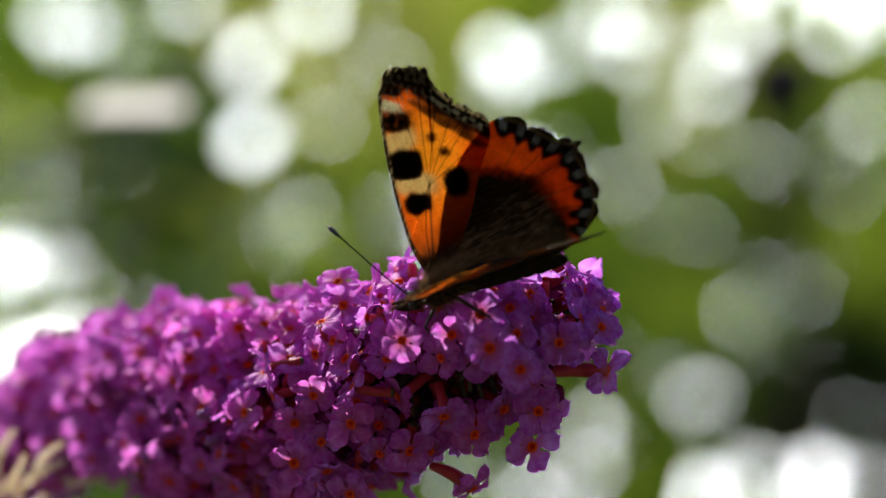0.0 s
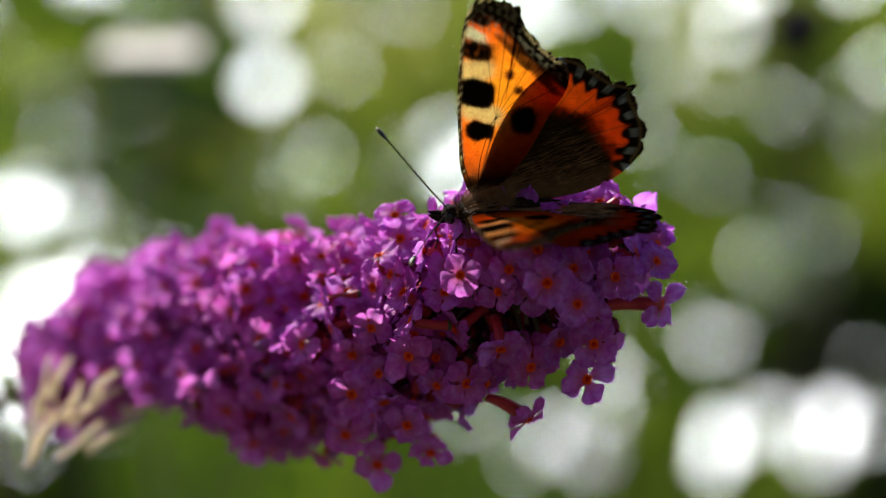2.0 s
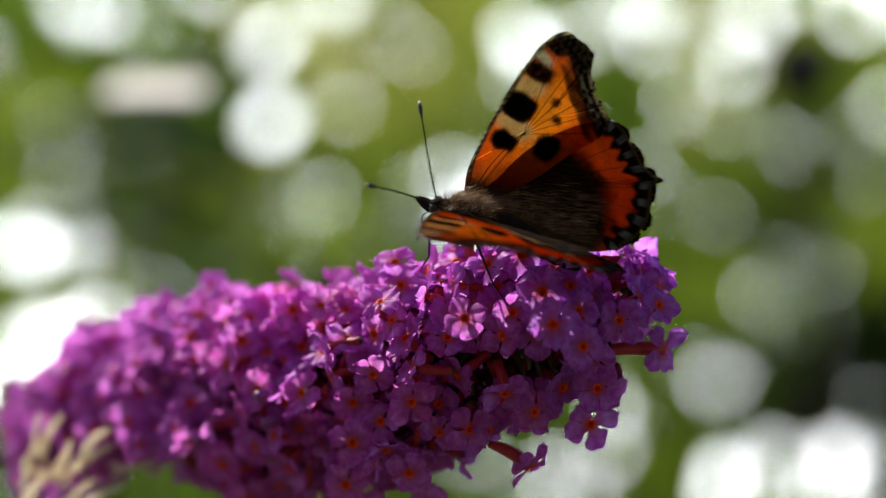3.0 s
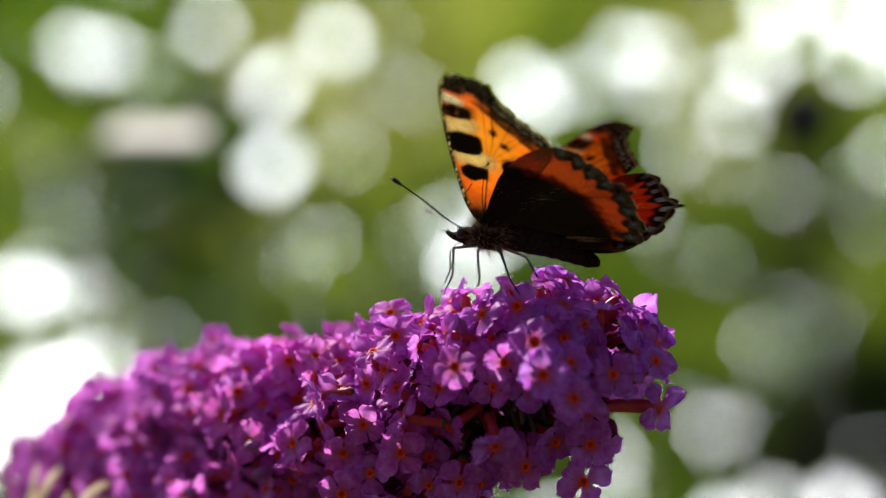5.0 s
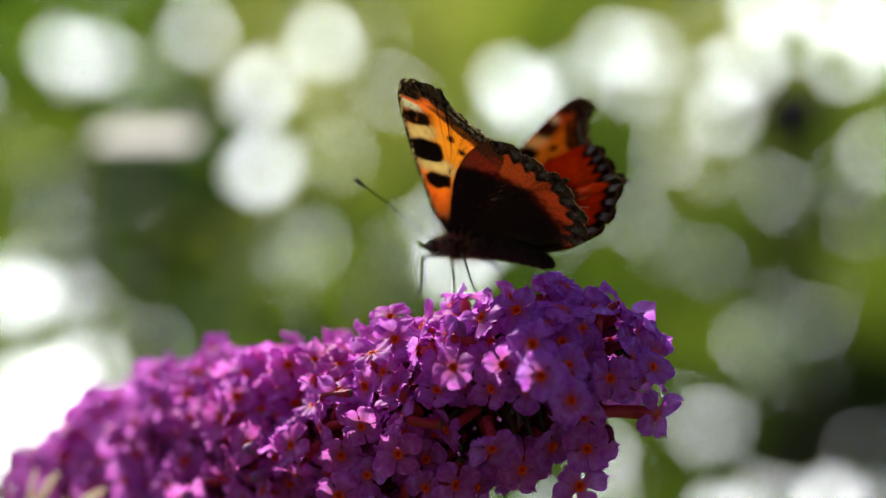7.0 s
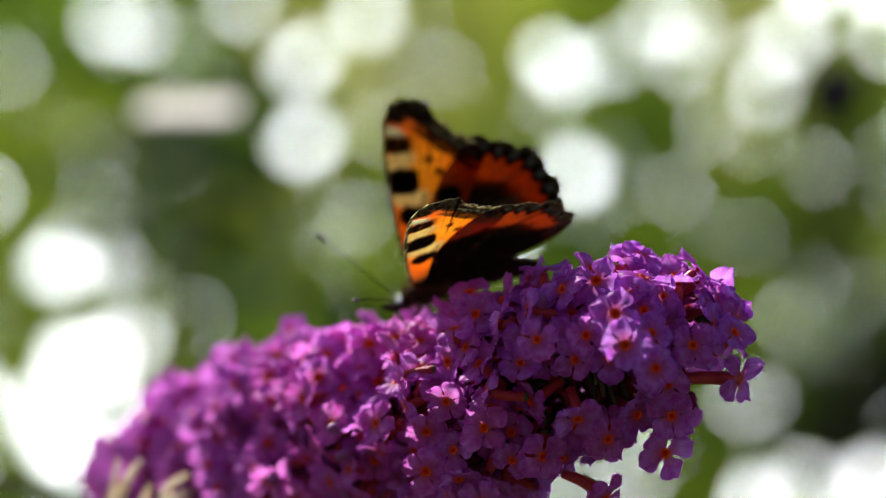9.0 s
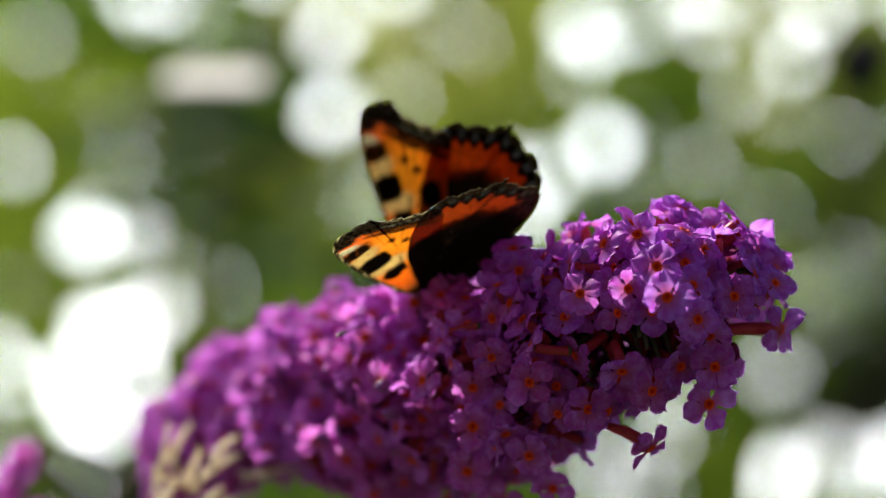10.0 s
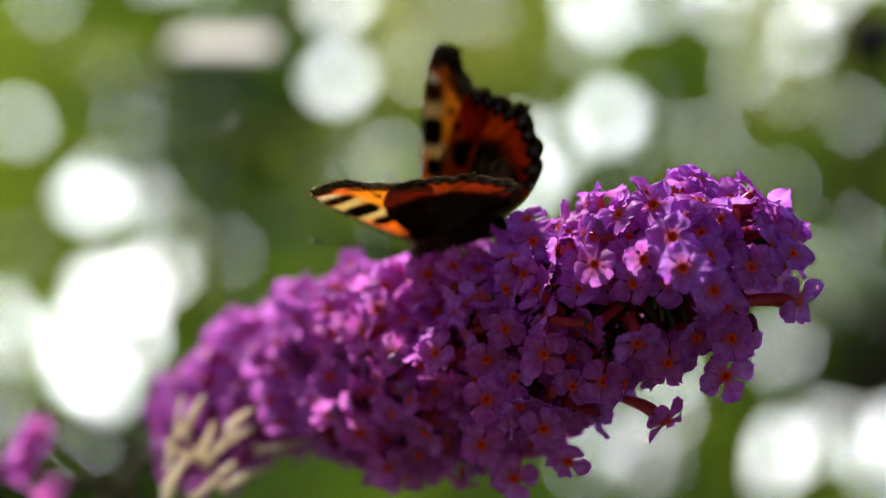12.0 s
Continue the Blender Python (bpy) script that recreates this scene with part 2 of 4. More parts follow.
# unseen wall added behind the camera to keep front skylight off the flower
bm = bmesh.new()
bmesh.ops.create_cube(bm, size=1.0)
bmesh.ops.scale(bm, vec=(5.0, 0.12, 2.5), verts=bm.verts)
bmesh.ops.translate(bm, vec=(0, -1.5, 1.25), verts=bm.verts)
me = bpy.data.meshes.new("shade_wall")
bm.to_mesh(me)
bm.free()
me.materials.append(solid("dark_wall", (0.035, 0.030, 0.022), (0.075, 0.062, 0.045), 6.0, 0.9, 0.4, 0.002))
tagged(new("shade_wall", me), "unseen dark wall added to block skylight from the front", "wall", kind="structure")

# ---- the shrubs behind: leaves with openings to the sky ----
# openings as (x, height) at three metres behind the flower
WIDE_GAPS = [
    (-0.539, 1.159), (-0.497, 1.107), (-0.564, 1.069), (-0.570, 1.115), (-0.531, 1.048), (0.358, 0.991), (0.433, 1.005),
    (0.515, 1.012), (0.581, 0.996), (0.356, 0.948), (0.496, 0.966), (0.438, 1.670), (0.527, 1.662), (0.587, 1.647),
    (-0.520, 1.172), (-0.475, 1.179), (0.055, 1.373), (0.128, 1.415), (0.026, 1.329)]
BRIGHT_GAPS = [
    (-0.491, 1.613), (-0.446, 1.605), (-0.312, 1.637), (-0.220, 1.574), (-0.221, 1.466), (-0.142, 1.618), (-0.470, 1.323),
    (-0.544, 1.316), (-0.040, 1.365), (0.095, 1.568), (0.237, 1.615), (0.274, 1.608), (0.303, 1.485), (0.370, 1.570),
    (0.408, 1.592), (0.460, 1.621), (0.541, 1.591), (0.586, 1.613), (0.002, 1.385), (-0.499, 1.317), (-0.536, 1.288),
    (-0.563, 1.293), (-0.646, 1.389), (0.055, 1.373), (0.120, 1.544), (0.186, 1.567), (0.267, 1.568), (0.378, 1.524),
    (-0.476, 1.286), (-0.238, 1.556), (-0.232, 1.450), (-0.150, 1.632)]
LOW_GAPS = [
    (0.211, 1.073), (0.359, 0.998), (0.433, 1.020), (0.515, 1.019), (0.596, 1.004), (-0.499, 1.169), (-0.543, 1.177),
    (-0.454, 1.199), (-0.494, 1.122), (-0.553, 1.077), (-0.644, 1.105), (-0.666, 1.135), (-0.577, 1.114), (-0.533, 1.145),
    (0.349, 0.955), (0.400, 0.986), (0.496, 0.988), (0.322, 1.139), (0.367, 1.117), (0.351, 1.111), (0.202, 1.080),
    (0.163, 0.995), (0.150, 0.980), (0.190, 0.970), (0.195, 0.945)]
MID_GAPS = [
    (-0.405, 1.586), (-0.159, 1.358), (0.155, 1.556), (0.581, 1.476), (0.095, 1.512), (0.416, 1.224), (-0.469, 1.273),
    (-0.425, 1.243), (-0.617, 1.553), (0.136, 1.411), (0.222, 1.027), (-0.673, 1.023), (0.016, 1.010), (0.116, 1.009),
    (0.103, 0.960), (0.185, 0.959), (0.030, 1.022), (0.128, 0.998)]
FAINT_GAPS = [
    (-0.124, 1.521), (-0.064, 1.565), (-0.462, 1.397), (-0.128, 1.473), (-0.083, 1.625), (0.458, 1.413), (0.540, 1.442),
    (0.555, 1.383), (0.257, 1.392), (0.354, 1.332), (0.176, 1.445), (0.183, 1.393), (0.498, 1.253), (0.552, 1.086),
    (0.501, 1.175), (0.121, 1.022), (-0.407, 1.429), (-0.197, 1.356), (0.133, 0.989), (0.438, 1.429), (-0.368, 1.228),
    (-0.506, 1.390), (-0.089, 1.553), (-0.037, 1.552), (-0.163, 0.930), (-0.223, 0.955), (-0.305, 0.920), (-0.081, 0.930)]

rng = np.random.default_rng(77)
chinks = np.stack([rng.uniform(-0.70, 0.70, 70), rng.uniform(0.92, 1.72, 70), 0.0006 + 0.0016 * rng.random(70)], 1)
GAPS = np.concatenate([np.array([(x, z, r) for gaps, r in ((WIDE_GAPS, 0.0140), (BRIGHT_GAPS, 0.0085), (LOW_GAPS, 0.0085), (MID_GAPS, 0.0055), (FAINT_GAPS, 0.0030)) for x, z in gaps]), chinks])

HEDGE_SPRAYS = [(-0.30, 1.35), (-0.36, 1.27), (-0.23, 1.27), (-0.50, 1.44), (-0.30, 1.58), (-0.19, 1.17), (-0.36, 1.44), (0.0, 1.2), (0.2, 1.4), (0.02, 1.5)]
OLIVE_SPRAYS = [(0.57, 1.32), (0.51, 1.16), (0.63, 1.14), (0.55, 1.41), (0.44, 1.31)]
GREEN_SPRAYS = [(0.35, 1.36), (0.38, 1.23), (0.16, 1.47), (0.44, 1.47), (-0.40, 1.61), (0.23, 1.21), (0.09, 1.27), (-0.223, 0.935), (0.105, 0.920), (-0.081, 0.920), (-0.307, 1.262)]
FRESH_SPRAYS = [(-0.03, 1.44), (-0.07, 1.30), (0.05, 1.52), (-0.56, 1.40), (0.52, 1.49), (0.19, 1.59), (-0.59, 1.24), (0.348, 1.364), (0.325, 1.253), (0.504, 1.461), (0.578, 1.312), (0.245, 0.968), (-0.163, 0.940), (-0.240, 1.282)]
THIN_SPRAYS = [(-0.04, 1.56), (0.02, 1.65), (-0.09, 1.49), (-0.13, 1.68), (0.33, 1.56)]

SHRUBS = [
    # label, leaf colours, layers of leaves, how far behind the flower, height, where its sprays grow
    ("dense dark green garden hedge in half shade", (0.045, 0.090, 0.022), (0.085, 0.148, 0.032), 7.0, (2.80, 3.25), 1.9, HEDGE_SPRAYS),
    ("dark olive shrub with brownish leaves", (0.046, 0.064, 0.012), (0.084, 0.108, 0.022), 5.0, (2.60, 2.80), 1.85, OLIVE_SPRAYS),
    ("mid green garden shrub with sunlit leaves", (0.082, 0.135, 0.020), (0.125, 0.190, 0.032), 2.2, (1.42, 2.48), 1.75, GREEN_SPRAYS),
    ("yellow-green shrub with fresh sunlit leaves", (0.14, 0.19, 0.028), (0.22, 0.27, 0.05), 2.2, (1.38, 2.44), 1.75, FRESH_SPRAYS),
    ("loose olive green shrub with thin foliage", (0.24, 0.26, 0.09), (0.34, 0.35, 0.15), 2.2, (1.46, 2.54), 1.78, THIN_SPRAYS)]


def leaves_of(which, layers, span, top, rng):
    """Leaf blades of one shrub: folded, pointed, and kept out of the openings."""
    seeds = np.array([(x, z, i) for i, s in enumerate(SHRUBS) for x, z in s[6]])
    count = int(layers * 2.9 * 2.3 / 0.00015)
    x, z = rng.uniform(-1.45, 1.45, count), rng.uniform(0.05, 2.35, count)
    jx = x + 0.05 * np.sin(23 * z + 2) + rng.normal(0, 0.035, count)
    jz = z + 0.05 * np.sin(19 * x + 1) + rng.normal(0, 0.035, count)
    near = np.argmin((jx[:, None] - seeds[None, :, 0]) ** 2 + (jz[:, None] - seeds[None, :, 1]) ** 2, axis=1)
    reach = np.sqrt(np.min(np.where(seeds[None, :, 2] == which, (jx[:, None] - seeds[None, :, 0]) ** 2 + (jz[:, None] - seeds[None, :, 1]) ** 2, 9), axis=1))
    keep = (seeds[near, 2] == which) & (reach < 0.22) if which else reach < 9
    if which == 2:
        keep |= (seeds[near, 2] == 0) & (rng.random(count) < 0.05)
    keep &= z < top + 0.07 * np.sin(5 * x + which) + 0.05 * np.sin(13 * x) + rng.normal(0, 0.03, count)
    keep &= ((np.abs(x) < 0.82) & (z > 0.82) & (z < 1.80)) | (rng.random(count) < 0.22)
    x, z = x[keep], z[keep]
    n = len(x)
    y = rng.uniform(span[0], span[1], n)
    deep = (y + 0.3) / 3.3
    long, wide = rng.uniform(0.009, 0.017, n), rng.uniform(0.0042, 0.0078, n)
    spin = rng.uniform(0, 2 * np.pi, n)
    along = np.stack([np.cos(spin), rng.normal(0, 0.35, n), np.sin(spin)], 1)
    along /= np.linalg.norm(along, axis=1)[:, None]
    face = np.stack([rng.normal(0, 0.4, n), -np.ones(n), rng.normal(0.5 if which < 2 else 1.5, 0.45, n)], 1)
    across = np.cross(along, face)
    across /= np.linalg.norm(across, axis=1)[:, None]
    up = np.cross(across, along)
    c = np.stack([x * deep, y, EYE + (z - EYE) * deep], 1)
    tip, root = c + along * long[:, None], c - along * long[:, None]
    side = across * wide[:, None]
    fold = up * (wide * 0.4)[:, None]
    rows = [root, c - along * (long * .35)[:, None] + side + fold, c + along * (long * .35)[:, None] + side * .85 + fold, tip,
            c + along * (long * .35)[:, None] - side * .85 + fold, c - along * (long * .35)[:, None] - side + fold]
    ok = np.ones(n, bool)
    k, j = (3.3 / (root[:, 1] + 0.3)), (3.3 / (tip[:, 1] + 0.3))
    ax, az = root[:, 0] * k, EYE + (root[:, 2] - EYE) * k
    bx, bz = tip[:, 0] * j - ax, EYE + (tip[:, 2] - EYE) * j - az
    span2, half = bx * bx + bz * bz + 1e-9, wide * k * 0.7
    for gx, gz, gr in GAPS:
        f = np.clip(((gx - ax) * bx + (gz - az) * bz) / span2, 0, 1)
        ok &= (ax + f * bx - gx) ** 2 + (az + f * bz - gz) ** 2 > (gr + half) ** 2
    ok &= c[:, 2] > 0.04
    rows = np.stack(rows, 1)[ok]
    base = np.arange(len(rows))[:, None] * 6
    faces = np.concatenate([base + [0, 1, 2], base + [0, 2, 3], base + [0, 3, 4], base + [0, 4, 5]])
    return rows.reshape(-1, 3), faces


def make_shrub(which, label, dark, light, layers, span, top, seeds):
    rng = np.random.default_rng(40 + which)
    mid = sum(s[0] for s in seeds) / len(seeds)
    root = new("shrub")
    back = sum(span) / len(span)
    root.location = (mid, back, 0)
    tagged(root, label, "shrub", "shrubs behind the flower")
    verts, faces = leaves_of(which, layers, span, top, rng)
    me = bpy.data.meshes.new("foliage")
    verts = verts - np.array([mid, back, 0])
    me.from_pydata(verts.tolist(), [], faces.tolist())
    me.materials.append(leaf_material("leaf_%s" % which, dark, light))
    tagged(hang("foliage", me, root), kind="stuff")
    trunk = tube(spline([(0, 0, -0.02), (0.02, 0.02, 0.35), (-0.02, 0, 0.75), (0, 0, 1.05)], 4), [0.022 - 0.0009 * i for i in range(13)], 8)
    hang("trunk", mesh_from("trunk", *trunk, BARK), root, "brown bark trunk")
    for k, (x, z) in enumerate(seeds):
        start = Vector((0, 0, 0.45 + 0.55 * k / len(seeds)))
        end = Vector((x * (back + 0.3) / 3.3 - mid, rng.uniform(-0.08, 0.08), z))
        line = spline([start, start.lerp(end, 0.5) + Vector((0.03, 0.02, -0.03)), end], 5)
        hang("limb", mesh_from("limb", *tube(line, [0.009 - 0.0006 * i for i in range(len(line))], 6), BARK), root)
    return root


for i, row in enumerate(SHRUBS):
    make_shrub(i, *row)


def blade(base, way, face, long, wide, curl=0.25):
    """A lance-shaped leaf with a folded midrib: vertices and faces."""
    way, face = Vector(way).normalized(), Vector(face)
    across = way.cross(face).normalized()
    up = across.cross(way).normalized()
    verts, faces = [], []
    steps = 9
    for i in range(steps + 1):
        t = i / steps
        w = wide * 0.5 * math.sin(math.pi * min(1.0, 0.06 + 0.94 * t) ** 0.8) ** 0.9 + 0.0004
        c = Vector(base) + way * long * t - up * curl * long * t * t
        ripple_up = up * (0.05 * wide * math.sin(7 * t))
        verts += [c + across * w + up * w * 0.35 + ripple_up, c, c - across * w + up * w * 0.35 - ripple_up]
    for i in range(steps):
        for k in (0, 1):
            p = 3 * i + k
            faces.append((p, p + 1, p + 4, p + 3))
    return verts, faces


def make_leafy_stem(place, height, pairs, long, seed, label, mat):
    """An upright stem with pairs of long pointed leaves."""
    rng = random.Random(seed)
    root = new("leafy_stem")
    root.location = (place[0], place[1], 0)
    tagged(root, label, "stem", "leafy stems behind the flower")
    line = spline([(0.02, 0.01, -0.02), (-0.01, 0, height * 0.5), (0, 0, height)], 6)
    hang("stem", mesh_from("stem", *tube(line, [0.0026 - 0.0001 * i for i in range(len(line))], 6), BARK), root)
    for k in range(pairs):
        z = height - 0.022 * k - 0.005
        turn = 1.3 * k + rng.uniform(-0.4, 0.4)
        for side in (0, math.pi):
            a = turn + side
            way = (math.cos(a), 0.6 * math.sin(a), rng.uniform(-0.35, 0.5))
            hang("leaf", mesh_from("leaf", *blade((0, 0, z), way, (rng.uniform(-0.5, 0.5), -0.6, 1), long * rng.uniform(0.7, 1.1), long * rng.uniform(0.24, 0.34)), mat), root)
    return root


# leaf colour darkened and made less translucent to stand for shade
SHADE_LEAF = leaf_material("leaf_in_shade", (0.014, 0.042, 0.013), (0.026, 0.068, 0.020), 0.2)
make_leafy_stem((-0.125, 0.62), 1.352, 3, 0.050, 3, "dark green leafy stem, shade put into its leaf colour", SHADE_LEAF)
make_leafy_stem((-0.078, 0.74), 1.330, 4, 0.055, 5, "dark blue-green leafy stem, shade put into its leaf colour", SHADE_LEAF)


def make_pale_strip():
    """A pale strip among the leaves, built as a board; the stake is added."""
    root = new("pale_strip")
    root.location = (-0.0733, 0.349, 0)
    tagged(root, "unidentified pale strip, built as a board on an added stake", "marker")
    bm = bmesh.new()
    bmesh.ops.create_cube(bm, size=1.0)
    bmesh.ops.scale(bm, vec=(0.026, 0.0016, 0.025), verts=bm.verts)
    bmesh.ops.bevel(bm, geom=bm.edges[:], offset=0.0006, segments=2, affect="EDGES")
    bmesh.ops.rotate(bm, verts=bm.verts, cent=(0, 0, 0), matrix=Matrix.Rotation(radians(-76), 3, "X"))
    bmesh.ops.translate(bm, vec=(0, 0, 1.3395), verts=bm.verts)
    me = bpy.data.meshes.new("board")
    bm.to_mesh(me)
    me.materials.append(BOARD)
    hang("board", me, root)
    hang("stake", mesh_from("stake", *tube([(0, 0.006, 0), (0, 0.006, 0.7), (0, 0.006, 1.3385)], [0.0014, 0.0012, 0.0008], 6), BARK), root)


make_pale_strip()


def make_spent_bloom():
    """A dried dark flower head on a tall stalk."""
    rng = random.Random(8)
    root = new("spent_flower_head")
    root.location = (0.2432, 1.40, 0)
    tagged(root, "dried dark purple flower head on a tall stalk", "flower")
    clumps = []
    for k in range(90):
        a, h = rng.uniform(0, 6.28), rng.uniform(-1, 1)
        r = 0.023 * math.sqrt(max(0.05, 1 - h * h)) * rng.uniform(0.4, 1)
        clumps.append(lump((r * math.cos(a), r * math.sin(a), 1.416 + 0.021 * h), (0.008, 0.007, 0.008), None, 5, 7, 0.5, k))
    hang("bloom", mesh_from("bloom", *joined(clumps), SPENT), root)
    line = spline([(0.05, 0.05, 0), (0.03, 0.03, 0.8), (0, 0, 1.41)], 6)
    hang("stalk", mesh_from("stalk", *tube(line, 0.004, 6), BARK), root)


make_spent_bloom()

# ---- the flower spike ----
# axis of the spike in millimetres, and how far its florets reach from it
AXIS = [(31.0, 3.0, -10.6), (27.0, 3.0, -10.6), (20.5, 3.0, -10.6), (13.7, 3.0, -11.3), (6.8, 6.0, -14.0), (-0.3, 12.0, -17.6), (-7.5, 21.0, -19.8),
        (-15.2, 30.6, -20.8), (-23.2, 40.3, -20.5), (-31.6, 49.7, -19.6), (-40.7, 60.7, -23.0), (-50.4, 72.5, -28.0), (-58.6, 82.5, -30.7), (-65.7, 91.0, -34.8)]
REACH = [5.4, 10.1, 12.6, 12.9, 13.3, 14.3, 15.2, 15.9, 15.2, 12.3, 11.4, 10.2, 7.6, 4.1]
AXIS_LINE = spline(AXIS, 8)
REACH_LINE = [v.x for v in spline([(r, 0, 0) for r in REACH], 8)]


def corolla_mesh(seed):
    """Four ruffled rounded lobes round a throat; it faces +z."""
    rng = random.Random(seed)
    verts, faces = [], []
    nu, nv = 8, 9
    for lobe in range(4):
        base = len(verts)
        a0 = math.pi / 2 * lobe + rng.uniform(-0.10, 0.10)
        length = rng.uniform(2.45, 2.90)
        width = rng.uniform(1.26, 1.54)
        cup = rng.uniform(-0.7, 1.3)
        twist = rng.uniform(-0.35, 0.35)
        phase = rng.uniform(0, 6.28)
        ca, sa = math.cos(a0), math.sin(a0)
        for i in range(nu + 1):
            t = 1 - (1 - i / nu) ** 1.5
            r = 0.42 + (length - 0.42) * t
            w = width * max(0.36 + 0.5 * t if t < 0.35 else 0.0, max(0.03, 1 - (abs(t - 0.60) / 0.415) ** 2.3) ** 0.5)
            for k in range(nv + 1):
                s = 2 * k / nv - 1
                ruffle = 0.13 * t * t * math.sin(9 * s + 2.3 * phase) + 0.22 * t * math.sin(4.6 * s + phase) + 0.20 * t * abs(s) * math.sin(8 * t + phase * 2)
                rr = r - 0.34 * s * s * t ** 3 + 0.08 * t * math.sin(5.2 * s + phase) + 0.10 * t * t * math.sin(8.5 * s + 1.7 * phase)
                x, y = rr, s * w
                z = cup * t * t + twist * s * t + ruffle - 0.20 * s * s * (0.3 + t) + 0.12
                verts.append(((x * ca - y * sa) * MM, (x * sa + y * ca) * MM, z * MM))
        for i in range(nu):
            for k in range(nv):
                p = base + i * (nv + 1) + k
                faces.append((p, p + nv + 1, p + nv + 2, p + 1))
    return mesh_from("floret", verts, faces, PETAL)


def throat_mesh():
    verts, faces = [], []
    profile = [(0.56, 0.14), (0.50, 0.17), (0.42, 0.14), (0.31, 0.05), (0.21, -0.10), (0.12, -0.30)]
    for r, z in profile:
        for k in range(10):
            w = 2 * math.pi * k / 10
            rr = r * (1 + 0.10 * math.cos(4 * w))
            verts.append((rr * math.cos(w) * MM, rr * math.sin(w) * MM, z * MM))
    for i in range(len(profile) - 1):
        for k in range(10):
            j = (k + 1) % 10
            faces.append((i * 10 + k, i * 10 + j, (i + 1) * 10 + j, (i + 1) * 10 + k))
    faces.append(tuple(len(verts) - 10 + k for k in range(10)))
    return mesh_from("throat", verts, faces, THROAT, True, [THROAT, THROAT_DEEP], [1 if i >= 30 else 0 for i in range(len(faces))])


def tube_mesh(seed):
    rng = random.Random(seed)
    bend = rng.uniform(-0.8, 0.8)
    pts = [(bend * t * t * MM, bend * 0.4 * t * MM, -(0.42 + 3.9 * t) * MM) for t in (0, .1, .25, .5, .75, .9, 1.0)]
    v, f = tube(pts, [0.40 * MM, 0.50 * MM, 0.56 * MM, 0.52 * MM, 0.50 * MM, 0.62 * MM, 0.40 * MM], 7)
    me = mesh_from("corolla_tube", v, f, TUBE, True, [TUBE, CALYX], [1 if i // 7 >= 5 else 0 for i in range(len(f))])
    return me


def husk_mesh(seed):
    """A withered floret: a limp flattened corolla tube, bent like a hook, with its shrunken lobes at the end; it hangs along +z."""
    rng = random.Random(seed)
    bend, waist = rng.uniform(0.5, 1.3), rng.uniform(0.85, 1.1)
    pts = [(bend * math.sin(2.6 * t) * MM, 0.2 * math.sin(5 * t + seed) * MM, 6.8 * t * MM) for t in (0, .08, .2, .35, .5, .65, .8, .92, 1.0)]
    verts, faces = tube(pts, [r * waist * MM for r in (0.25, 0.40, 0.48, 0.55, 0.66, 0.74, 0.70, 0.52, 0.2)], 8)
    verts = [(v[0], v[1] * (0.62 + 0.1 * math.sin(900 * v[2] + seed)), v[2]) for v in verts]
    pieces = [(verts, faces)]
    for k in range(2):
        w = rng.uniform(0, 6.28)
        tip = Vector(pts[-1])
        side = Vector((math.cos(w), math.sin(w), 0.5)) * rng.uniform(0.9, 1.5) * MM
        pieces.append(tube([tip - Vector((0, 0, 0.9 * MM)), tip + side * 0.6, tip + side + Vector((0, 0, 0.5 * MM))], [0.3 * MM, 0.34 * MM, 0.08 * MM], 6))
    return mesh_from("withered_floret", *joined(pieces), HUSK)


COROLLAS = [corolla_mesh(s) for s in range(12)]
HUSKS = [husk_mesh(s) for s in range(5)]
THROATS = throat_mesh()
TUBES = [tube_mesh(s) for s in range(5)]


def facing(place, normal, spin):
    z = Vector(normal).normalized()
    turn = z.to_track_quat("Z", "Y").to_matrix().to_4x4()
    return Matrix.Translation(place) @ turn @ Matrix.Rotation(spin, 4, "Z")


def axis_at(s):
    i = min(int(s), len(AXIS_LINE) - 2)
    f = s - i
    c = AXIS_LINE[i].lerp(AXIS_LINE[i + 1], f) + Vector((0, 0, 0.8))
    d = (AXIS_LINE[i] - AXIS_LINE[i + 1]).normalized()
    r = REACH_LINE[i] * (1 - f) + REACH_LINE[i + 1] * f
    return c, d, r


